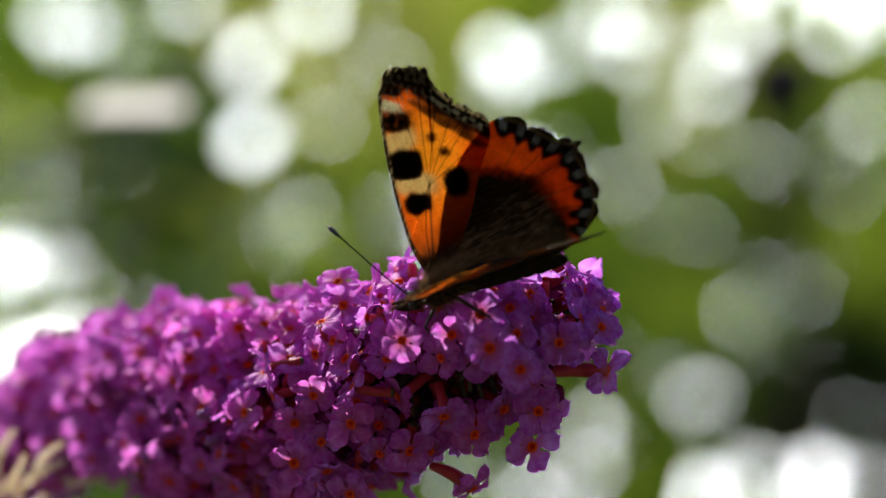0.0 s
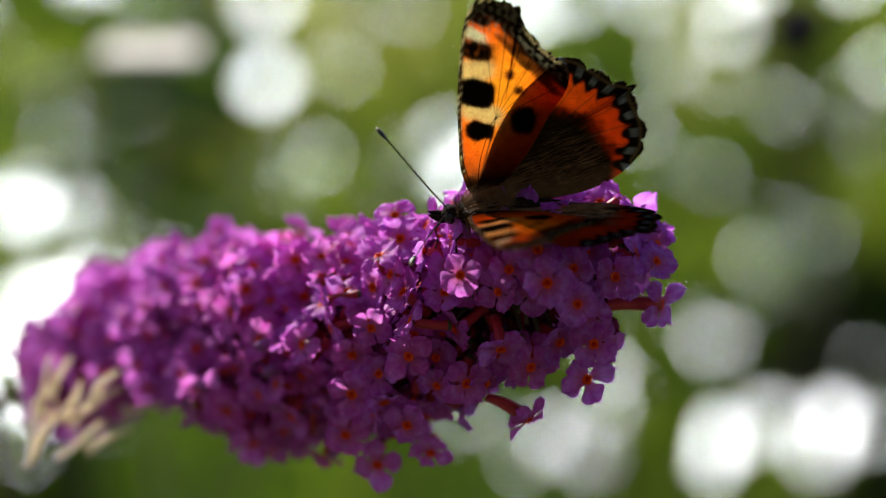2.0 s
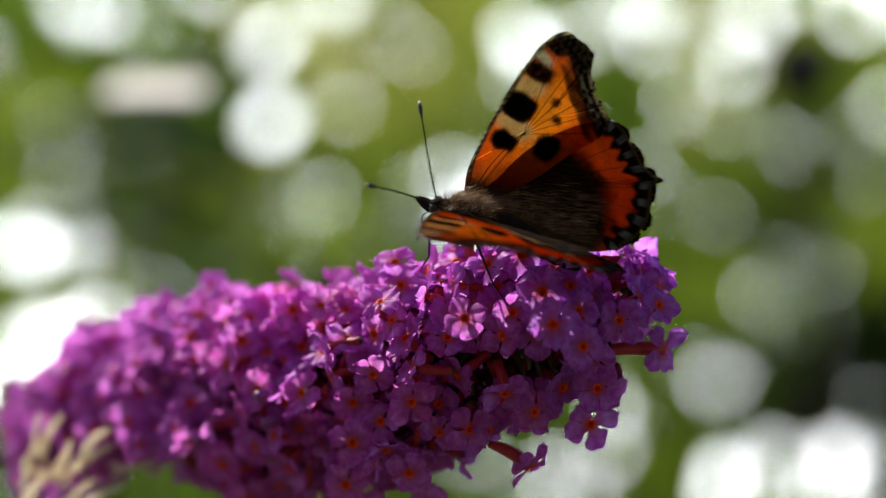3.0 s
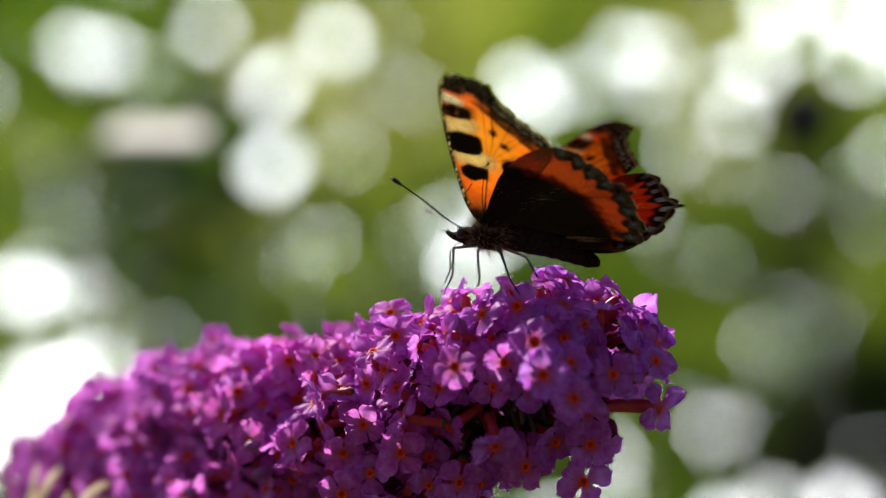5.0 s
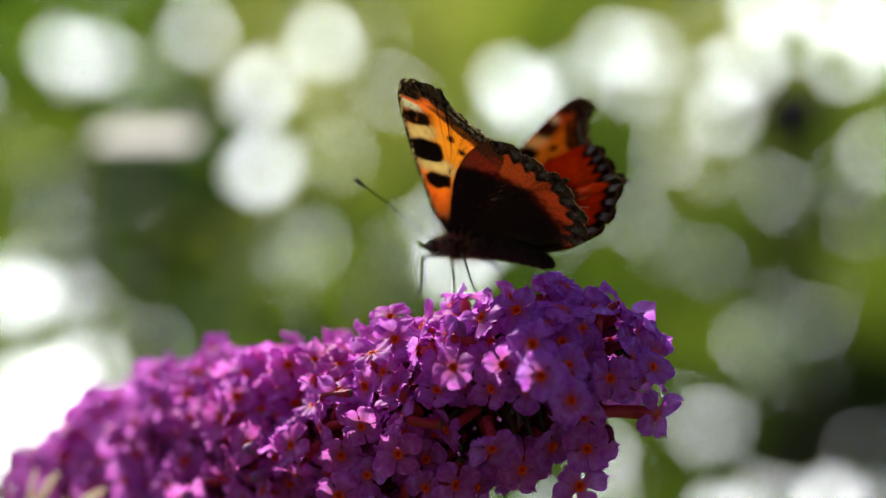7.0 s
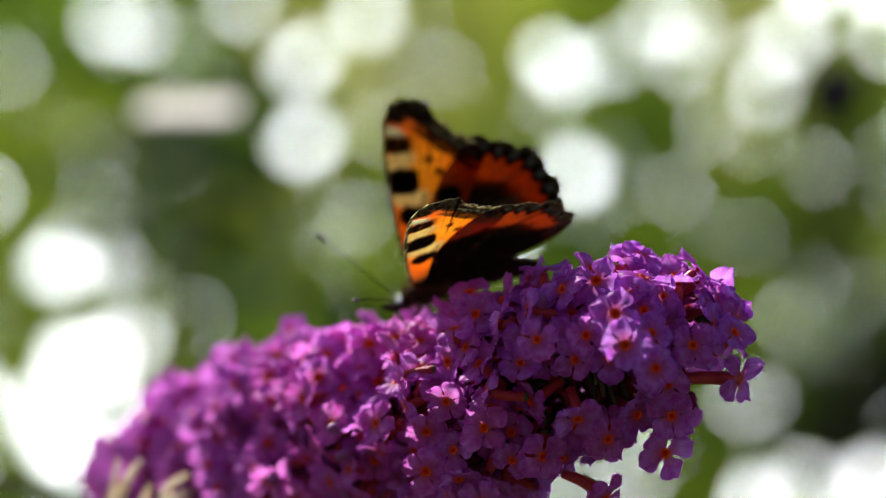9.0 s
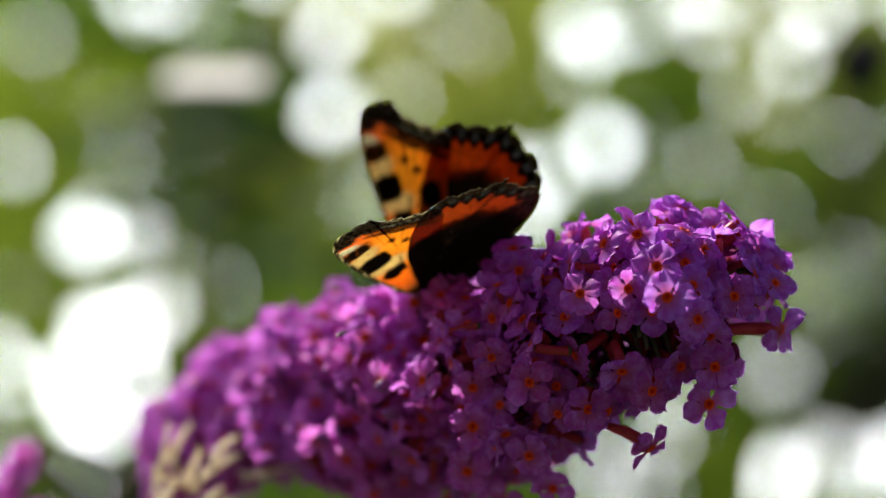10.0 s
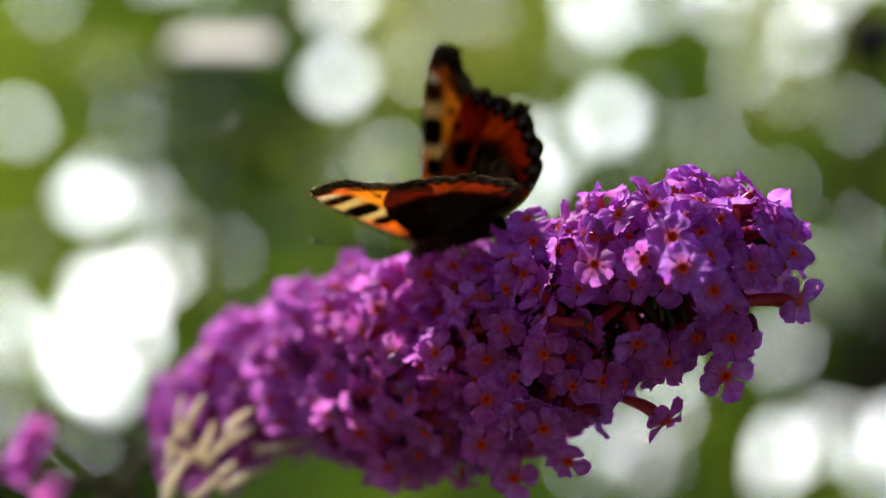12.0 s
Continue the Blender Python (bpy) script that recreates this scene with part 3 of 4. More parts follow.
def make_spike():
    rng = random.Random(21)
    root = new("buddleia_flower_spike")
    root.location = (0, 0, EYE)
    tagged(root, "arching spike of magenta purple florets with orange throats", "flower")
    # the stalk through the middle, and twigs out to the clusters
    line = [p * MM for p in AXIS_LINE[11:]] + [Vector((-74, 101, -43)) * MM, Vector((-84, 113, -57)) * MM]
    n = len(line)
    hang("stalk", mesh_from("stalk", *tube(line, [(0.6 + 0.4 * i / n) * MM for i in range(n)], 8), STEM), root, "greenish brown stalk")
    twigs = []
    for i in range(16, len(AXIS_LINE) - 3, 2):
        c, d, r = axis_at(i)
        for _ in range(7):
            w = rng.uniform(0, 6.28)
            side = (d.orthogonal().normalized() * math.cos(w) + d.cross(d.orthogonal().normalized()) * math.sin(w))
            end = c + side * r * 0.55 + d * rng.uniform(-1, 2)
            twigs.append(tube([c * MM, (c.lerp(end, 0.5) + Vector((0, 0, 0.4))) * MM, end * MM], [0.45 * MM, 0.36 * MM, 0.28 * MM], 5))
    tagged(hang("twig_mass", mesh_from("twig_mass", *joined(twigs), CALYX), root, "thin green flower stalks"), kind="stuff")

    # the small clusters that the florets sit in, as domes on the spike
    domes = []
    for _ in range(3000):
        s = rng.uniform(1, 90)
        c, d, r = axis_at(s)
        a = d.orthogonal().normalized()
        w = rng.uniform(0, 2 * math.pi)
        p = c + (a * math.cos(w) + d.cross(a) * math.sin(w)) * r
        if all((p - q).length > 8.2 for q in domes):
            domes.append(p)

    placed = []
    # florets that stand out one by one: place and facing
    at_tip = [((15.1, -11.1, -6), (0.05, -1, 0.3)), ((16.1, -14.2, -9.8), (0, -1, 0.05)), ((19.3, -10.6, -8.2), (0.15, -1, 0.15)),
              ((19.7, -12.2, -12.3), (0.2, -1, -0.1)), ((11.1, -1.7, -19), (-0.05, -1, -0.15)), ((15.2, -0.8, -19.1), (0.05, -1, -0.15)),
              ((6.1, -11.3, -9.1), (-0.2, -1, 0.26)), ((24.4, -7, -9.4), (0.35, -1, 0.25)), ((22.2, -3.4, -17.6), (0.27, -1, -0.02)),
              ((21.6, -1.1, -22), (0.25, -1, -0.17))]
    below = [((0.1, -3.5, -19.2), (-0.45, -1, -0.3)), ((-6.9, 3.5, -19.6), (-0.05, -1, -0.45)), ((-6.9, 3, -24.4), (-0.2, -1, -0.23)),
             ((-0.1, 1.5, -28), (-0.2, -1, -0.36)), ((2.8, 8, -32.1), (-0.2, -1, -0.4)), ((-3.9, 12, -34.1), (-0.2, -1, -0.4)),
             ((-7.8, 8, -29.9), (-0.2, -1, -0.4)), ((-30.2, 34, -23.7), (-0.2, -1, -0.19)), ((-37.2, 38, -23.8), (-0.2, -1, -0.19)),
             ((-18.7, 17, -17.4), (-0.2, -1, 0.01))]
    for p, nrm in at_tip + below:
        placed.append((Vector(p), Vector(nrm).normalized(), True))
    tries = 0
    while tries < 16000:
        tries += 1
        s = rng.uniform(0.2, 92)
        c, d, r = axis_at(s)
        a = d.orthogonal().normalized()
        b = d.cross(a)
        w = rng.uniform(0, 2 * math.pi)
        out = a * math.cos(w) + b * math.sin(w)
        lift = rng.uniform(0.88, 1.0) + 0.03 * math.sin(s * 1.7 + 2 * math.sin(w))
        p = c + out * r * lift
        dome = min(domes, key=lambda q: (p - q).length_squared)
        away = p - dome
        away -= out * away.dot(out)
        p -= out * r * min(0.34, 0.013 * away.length_squared)
        # a hollow under the tip where the shaded stalks show
        q = p - Vector((12.0, -6.5, -14.4))
        if (q.x / 8.6) ** 2 + (q.y / 8.0) ** 2 + (q.z / 3.2) ** 2 < 1:
            continue
        q = p - Vector((7.0, -2.5, -18.4))
        if (q.x / 4.6) ** 2 + (q.y / 8.0) ** 2 + (q.z / 2.3) ** 2 < 1:
            continue
        q = p - Vector((-4.0, -3.0, -18.6))
        if (q.x / 4.0) ** 2 + (q.y / 6.0) ** 2 + (q.z / 2.4) ** 2 < 1:
            continue
        # bare green stalks beside the withered florets
        q = p - Vector((-34.9, 40.1, -29.8))
        if (q.x / 5.5) ** 2 + (q.y / 14.0) ** 2 + (q.z / 2.6) ** 2 < 1:
            continue
        # the sparse lower part of the far end
        if p.x < -28 and p.z < -26.5 + (p.x + 28) * 0.22 and rng.random() < 0.80:
            continue
        if p.x > 22.5 and p.z < -13.2 + (p.x - 22.5) * 0.55:
            continue
        if p.x > 2 and p.z < -30.5 + (p.x - 2) * 0.75:
            continue
        near = 2.8 if out.z > 0.35 else 3.15 if out.y < 0.35 else 3.9
        if any((p - q).length < near for q, _, _ in placed):
            continue
        nrm = out + away * 0.13 + d * rng.uniform(-0.2, 0.6) + Vector((rng.gauss(0, .5), rng.gauss(0, .5), rng.gauss(0, .5))) + d * max(0.0, (p.x - 17) / 12)
        nrm = nrm.normalized()
        if p.x < 24 and nrm.dot(out) < 0.55:
            nrm = (nrm + out * 1.2).normalized()
        placed.append((p, nrm, out.y < 0.35 or out.z > 0.35))
    seen = sorted((q for q in placed if q[2]), key=lambda q: q[0].y - 0.4 * q[0].z)
    front, rest = seen[:330], [q for q in placed if not q[2]] + seen[330:]
    for p, nrm, _ in front:
        m = facing(p * MM, nrm, rng.uniform(0, 6.28)) @ Matrix.Scale(rng.uniform(1.0, 1.24), 4)
        f = hang("floret", COROLLAS[rng.randrange(12)], root, "", m)
        hang("throat", THROATS, f, "orange throat")
        hang("corolla_tube", TUBES[rng.randrange(5)], f)
    # added inner layer that blocks light; its petals are darkened as shade
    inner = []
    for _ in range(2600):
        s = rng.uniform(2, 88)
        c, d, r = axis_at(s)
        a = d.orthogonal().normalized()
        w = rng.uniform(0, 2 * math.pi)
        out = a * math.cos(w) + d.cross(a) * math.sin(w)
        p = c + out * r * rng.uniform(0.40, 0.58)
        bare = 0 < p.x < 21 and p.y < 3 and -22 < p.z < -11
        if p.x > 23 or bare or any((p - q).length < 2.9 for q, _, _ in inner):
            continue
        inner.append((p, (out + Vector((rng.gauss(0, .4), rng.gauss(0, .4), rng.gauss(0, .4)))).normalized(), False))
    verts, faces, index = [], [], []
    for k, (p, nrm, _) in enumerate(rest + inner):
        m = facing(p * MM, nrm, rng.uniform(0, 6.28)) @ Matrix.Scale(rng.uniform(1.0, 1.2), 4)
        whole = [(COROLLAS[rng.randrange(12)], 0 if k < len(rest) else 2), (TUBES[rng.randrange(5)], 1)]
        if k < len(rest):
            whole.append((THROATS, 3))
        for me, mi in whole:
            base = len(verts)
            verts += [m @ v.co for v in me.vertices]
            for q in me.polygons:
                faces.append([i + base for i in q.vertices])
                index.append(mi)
    tagged(hang("floret_mass", mesh_from("floret_mass", verts, faces, PETAL, True, [PETAL, TUBE, SHADE_PETAL, THROAT], index), root), kind="stuff")

    # long tubes with nodding florets at the tip and below
    for start, end, nrm in (((21, -1, -13.6), (30.6, 1.0, -13.0), (0.85, -0.50, -0.15)), ((9.5, 2, -24.5), (14.6, 1.2, -27.2), (0.6, -0.4, -0.8)),
                            ((20, -1, -16), (24.5, 0.2, -18.2), (0.9, -0.4, -0.2))):
        a, b = Vector(start) * MM, Vector(end) * MM
        pts = spline([a, a.lerp(b, 0.5) + Vector((0, 0, 0.0004)), b], 4)
        hang("corolla_tube", mesh_from("corolla_tube", *tube(pts, [0.5 * MM, .58 * MM, .66 * MM, .74 * MM, .78 * MM, .82 * MM, .86 * MM, .88 * MM, .84 * MM], 8), TUBE), root, "dull red corolla tube")
        f = hang("floret", COROLLAS[rng.randrange(12)], root, "", facing(b, nrm, rng.uniform(0, 6)) @ Matrix.Scale(1.22, 4))
        hang("throat", THROATS, f, "orange throat")
    # buds between the florets
    for k in range(26):
        s = rng.uniform(3, len(AXIS_LINE) - 20)
        c, d, r = axis_at(s)
        w = rng.uniform(0, 6.28)
        a = d.orthogonal().normalized()
        out = a * math.cos(w) + d.cross(a) * math.sin(w)
        p = c + out * r * rng.uniform(0.70, 0.92)
        if out.y > 0.2 or p.x > 22:
            continue
        v, f = lump((0, 0, 0), (1.5 * MM, 0.8 * MM, 0.8 * MM), None, 7, 8, 0.2, k)
        hang("bud", mesh_from("bud", v, f, BUD), root, "closed purple bud", Matrix.Translation(p * MM) @ out.to_track_quat("X", "Z").to_matrix().to_4x4())
    # withered florets at the far, lower end
    limp = [((-47.0, 43.4, -23.2), (-0.28, -0.11, -0.95)), ((-49.9, 43.4, -23.1), (-0.22, -0.16, -0.96)), ((-49.4, 43.7, -26.7), (-0.28, -0.11, -0.96)),
            ((-45.7, 43.7, -26.7), (-0.51, -0.28, -0.81)), ((-40.0, 43.9, -27.5), (-0.80, -0.09, -0.59)), ((-42.7, 44.3, -32.2), (-0.78, -0.09, -0.62)),
            ((-38.4, 44.4, -32.9), (-0.86, -0.17, -0.47)), ((-49.0, 44.1, -31.4), (-0.35, -0.25, -0.90)), ((-32.5, 44.1, -29.4), (-0.96, -0.17, -0.21)),
            ((-52.5, 43.9, -29.4), (0.90, -0.20, -0.39)), ((-40.3, 43.7, -25.1), (-0.57, -0.33, -0.76))]
    for k, (p, d) in enumerate(limp):
        hang("withered_floret", HUSKS[k % 5], root, "dry cream-coloured floret", facing(Vector(p) * MM, d, rng.uniform(0, 6.28)) @ Matrix.Scale(rng.uniform(0.85, 1.15), 4))
    return root


spike = make_spike()


SPRIG = (-68.0, 82.0, -29.5)     # foot of the side twig, in the space of the spike


def make_side_sprig():
    """A thin dark side twig with a few florets, beyond the spike's lower end."""
    rng = random.Random(5)
    root = new("side_sprig")
    root.location = Vector(SPRIG) * MM + Vector((0, 0, EYE))
    tagged(root, "thin dark twig with a few purple florets", "twig")
    for pts in ([(-9.5, 0, 1.5), (-5, 0.5, -2.2), (0, 1, -6.2), (4, 2, -9.5)], [(-8.5, 0, 2.6), (-4, 0, 2.7), (-1.5, 0.5, 2.1), (3.5, 1, -0.9), (4, 2, -9)],
                [(-7.4, 0, -6.5), (-3, 0.5, -6.3), (4, 2, -9)], [(4, 2, -9), (5, 3, -16), (8, 6, -30)], [(-12.6, 0, -2.6), (-9, 0.4, 0.6), (-5, 0.5, -2.2)]):
        line = [p * MM for p in spline(pts, 5)]
        hang("twig", mesh_from("twig", *tube(line, 0.55 * MM, 6), BARK), root)
    for p in ((-9.5, -0.5, 1.8), (-10.6, 0, 0.2), (-12.6, 0, -3.2), (-12.2, 0.5, -1.0), (-14.0, 0.4, -4.6), (-7.4, 0, -7.6), (-9.0, 0.3, -8.8)):
        f = hang("floret", COROLLAS[rng.randrange(12)], root, "", facing(Vector(p) * MM, (rng.uniform(-1, 1), -1, rng.uniform(-1, 1)), rng.uniform(0, 6)))
        hang("throat", THROATS, f, "orange throat")
    return root


sprig = make_side_sprig()


def make_buddleia():
    """The branch that bears the spike, down to the ground."""
    root = new("buddleia_shrub")
    root.location = (-0.30, 0.42, 0)
    tagged(root, "arching brown branch of a buddleia shrub", "shrub")
    pts = [(0, 0, -0.02), (0.03, -0.02, 0.5), (0.10, -0.12, 0.95), (0.17, -0.24, 1.18), (0.2125, -0.304, 1.2405)]
    line = spline(pts, 8)
    hang("branch", mesh_from("branch", *tube(line, [0.009 - 0.0081 * i / (len(line) - 1) for i in range(len(line))], 8), BARK), root)
    return root


branch = make_buddleia()


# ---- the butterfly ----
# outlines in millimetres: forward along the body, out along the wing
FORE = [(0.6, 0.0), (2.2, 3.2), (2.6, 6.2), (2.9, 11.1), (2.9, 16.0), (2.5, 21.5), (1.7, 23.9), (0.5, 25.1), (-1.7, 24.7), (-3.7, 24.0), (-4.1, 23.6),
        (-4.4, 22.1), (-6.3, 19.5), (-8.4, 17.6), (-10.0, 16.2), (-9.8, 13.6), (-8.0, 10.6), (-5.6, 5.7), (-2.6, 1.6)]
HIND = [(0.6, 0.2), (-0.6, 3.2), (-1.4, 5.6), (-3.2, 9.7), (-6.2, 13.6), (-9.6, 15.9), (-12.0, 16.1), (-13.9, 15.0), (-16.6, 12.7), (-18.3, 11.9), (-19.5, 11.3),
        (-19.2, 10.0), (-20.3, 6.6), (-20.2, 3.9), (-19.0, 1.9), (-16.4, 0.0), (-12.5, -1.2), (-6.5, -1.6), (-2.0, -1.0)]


def closed_curve(points, steps):
    p = np.array(points, float)
    n = len(p)
    out = []
    for i in range(n):
        a, b, c, d = p[i - 1], p[i], p[(i + 1) % n], p[(i + 2) % n]
        for k in range(steps):
            t = k / steps
            out.append(0.5 * (2 * b + (c - a) * t + (2 * a - 5 * b + 4 * c - d) * t * t + (3 * b - a - 3 * c + d) * t ** 3))
    return np.array(out)


def ripple(u, v, k, seed):
    rng = np.random.default_rng(seed)
    total = np.zeros_like(u)
    for _ in range(5):
        a, f, ph = rng.uniform(0, 6.28), k * rng.uniform(0.6, 1.6), rng.uniform(0, 6.28)
        total += np.sin(f * (u * np.cos(a) + v * np.sin(a)) + ph)
    return total / 5


def soft(x, edge):
    return 1 / (1 + np.exp(-np.clip(x / edge, -40, 40)))


def spot(u, v, cu, cv, ru, rv, edge=0.10, turn=0.0, square=2.6):
    du, dv = u - cu, v - cv
    c, s = np.cos(turn), np.sin(turn)
    a, b = (du * c + dv * s) / ru, (-du * s + dv * c) / rv
    r = (np.abs(a) ** square + np.abs(b) ** square) ** (1 / square)
    return soft((1 - r) * min(ru, rv), edge)


def over(col, mask, rgb):
    return col * (1 - mask[:, None]) + np.array(rgb) * mask[:, None]


def line_mask(u, v, a, b, w):
    a, b = np.array(a), np.array(b)
    d = b - a
    t = np.clip(((u - a[0]) * d[0] + (v - a[1]) * d[1]) / (d @ d), 0, 1)
    return soft(w - np.hypot(u - a[0] - t * d[0], v - a[1] - t * d[1]), 0.03)


def to_edge(u, v, edge):
    best = np.full(len(u), 1e9)
    for q in edge:
        best = np.minimum(best, np.hypot(u - q[0], v - q[1]))
    return best


BLACK, BROWN = (0.010, 0.007, 0.005), (0.050, 0.024, 0.012)
ORANGE, AMBER, CREAM = (0.82, 0.075, 0.004), (0.96, 0.29, 0.016), (1.0, 0.63, 0.30)


def fore_colours(u, v, edge):
    wu, wv = u + 0.22 * ripple(u, v, 2.2, 3) + 0.10 * ripple(u, v, 7.5, 5), v + 0.22 * ripple(u, v, 2.2, 4) + 0.10 * ripple(u, v, 7.5, 6)
    col = np.tile(np.array(ORANGE), (len(u), 1))
    col = over(col, spot(wu, wv, -2.0, 14.0, 3.9, 5.0, 1.1), AMBER)
    col = over(col, spot(wu, wv, -3.6, 9.0, 2.6, 7.0, 1.2, 0.45) * 0.35, AMBER)
    col = over(col, soft(5.2 - wv, 0.9) * 0.8, (0.30, 0.05, 0.008))
    col = over(col, spot(wu, wv, 1.0, 16.2, 2.2, 1.35, 0.16, -0.1), CREAM)
    col = over(col, spot(wu, wv, 0.1, 11.0, 2.6, 1.25, 0.16, 0.35), CREAM)
    col = over(col, spot(wu, wv, 0.95, 18.75, 2.3, 1.4, 0.2, 0.25, 3.5) * (1.0 + 0.3 * ripple(u, v, 4.5, 71)).clip(0.85, 1), (0.014, 0.008, 0.005))
    col = over(col, spot(wu, wv, 0.80, 13.4, 2.2, 1.85, 0.10, 0.2, 4.5), BLACK)
    col = over(col, spot(wu, wv, 0.15, 8.6, 1.75, 1.25, 0.10, 0.1, 3.5), BLACK)
    col = over(col, spot(wu, wv, -4.98, 9.9, 1.6, 1.75, 0.10), BLACK)
    col = over(col, spot(wu, wv, -3.0, 15.6, 0.58, 0.58, 0.10), (0.16, 0.03, 0.006))
    col = over(col, spot(wu, wv, -4.3, 13.6, 0.64, 0.55, 0.10), (0.10, 0.022, 0.005))
    for end in ((-4.6, 20.5), (-6.4, 18.6), (-8.0, 16.6), (-8.8, 14.0), (-2.6, 22.0), (0.2, 22.0)):
        col = over(col, line_mask(u, v, (-1.6, 10.2), end, 0.050) * 0.8, BLACK)
    col = over(col, line_mask(u, v, (0.2, 0.5), (-1.6, 10.2), 0.11) * 0.8, BROWN)
    d = to_edge(u, v, edge)
    wave = 0.35 * ripple(u, v, 3.2, 8)
    col = over(col, soft(2.0 + wave - d, 0.16), (0.011, 0.008, 0.006))
    cells = np.cos((u - v) * 2.05 + 0.6)
    col = over(col, soft(3.0 + 0.5 * cells + wave - d, 0.14) * soft(d - 1.5, 0.2) * 0.85, BLACK)
    col = over(col, soft(0.42 - np.abs(d - 1.15 + 0.4 * wave), 0.10) * soft(ripple(u, v, 5, 9) + 0.05 - 0.25 * cells, 0.07), (0.20, 0.18, 0.17))
    col = over(col, soft(0.22 - np.abs(d - 0.30), 0.06) * soft(ripple(u, v, 7, 10) + 0.3, 0.07), (0.26, 0.19, 0.13))
    col = over(col, soft(v - 21.6 + wave, 0.3) * soft(-u + 3.0, 0.4) * (0.85 + 0.4 * ripple(u, v, 4, 12)).clip(0, 1), (0.018, 0.012, 0.009))
    col = over(col, soft(v - 21.0 + wave, 0.4) * soft(ripple(u, v, 5.5, 41) - 0.10, 0.05) * 0.6, (0.13, 0.10, 0.08))
    col = over(col, spot(wu, wv, 1.35, 20.7, 1.35, 0.55, 0.10, 0.45), (0.92, 0.84, 0.72))
    costa = to_edge(u, v, COSTA)
    speck = 0.5 + 0.5 * ripple(u, v, 9, 11)
    col = over(col, soft(0.55 - costa, 0.08), (0.05, 0.035, 0.02))
    col = over(col, soft(0.45 - costa, 0.08) * soft(speck - 0.62, 0.05), (0.50, 0.40, 0.24))
    col = over(col, soft(3.0 - wv, 0.5), BROWN)
    return col


def hind_colours(u, v, edge):
    wu, wv = u + 0.8 * ripple(u, v, 1.3, 13) + 0.22 * ripple(u, v, 5.5, 15), v + 0.8 * ripple(u, v, 1.3, 14) + 0.22 * ripple(u, v, 5.5, 16)
    col = np.tile(np.array((0.58, 0.038, 0.003)), (len(u), 1))
    col = over(col, spot(wu, wv, -11.0, 12.0, 3.2, 1.6, 0.6, 0.5) * 0.6, (0.80, 0.10, 0.007))
    dark = soft(1.0 - np.hypot((wu + 5.0) / 11.0, (wv - 2.0) / 8.5), 0.018)
    col = over(col, dark, (0.024, 0.014, 0.008))
    hairs = 0.5 + 0.5 * np.sin(9 * (v + 0.25 * u) + 2.5 * ripple(u, v, 1.2, 18))
    col = over(col, dark * hairs * 0.45, (0.055, 0.032, 0.016))
    for end in ((-13.2, 13.6), (-15.6, 11.6), (-17.2, 9.2), (-18.2, 6.6), (-18.2, 4.2)):
        col = over(col, line_mask(u, v, (-6.0, 5.0), end, 0.07) * 0.6, BROWN)
    d = to_edge(u, v, edge)
    wave = 0.35 * ripple(u, v, 2.8, 15)
    along = np.arctan2(v - 5.5, u + 9.0) * 10.5
    cell = np.cos(along * 2 * np.pi / 2.35)
    col = over(col, soft(2.35 + wave + 0.45 * cell - d, 0.12), (0.014, 0.010, 0.010))
    blue = soft(0.50 - np.abs(d - 1.2), 0.08) * soft(cell - 0.25, 0.10)
    col = over(col, blue * (0.6 + 0.4 * ripple(u, v, 3.1, 27)).clip(0, 1), (0.38, 0.42, 0.55))
    col = over(col, soft(0.16 - np.abs(d - 0.45), 0.05) * 0.6, (0.20, 0.13, 0.07))
    col = over(col, soft(0.9 - wv, 0.4) * soft(u + 16.5, 0.6), (0.16, 0.11, 0.07))
    return col


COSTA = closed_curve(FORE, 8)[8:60]


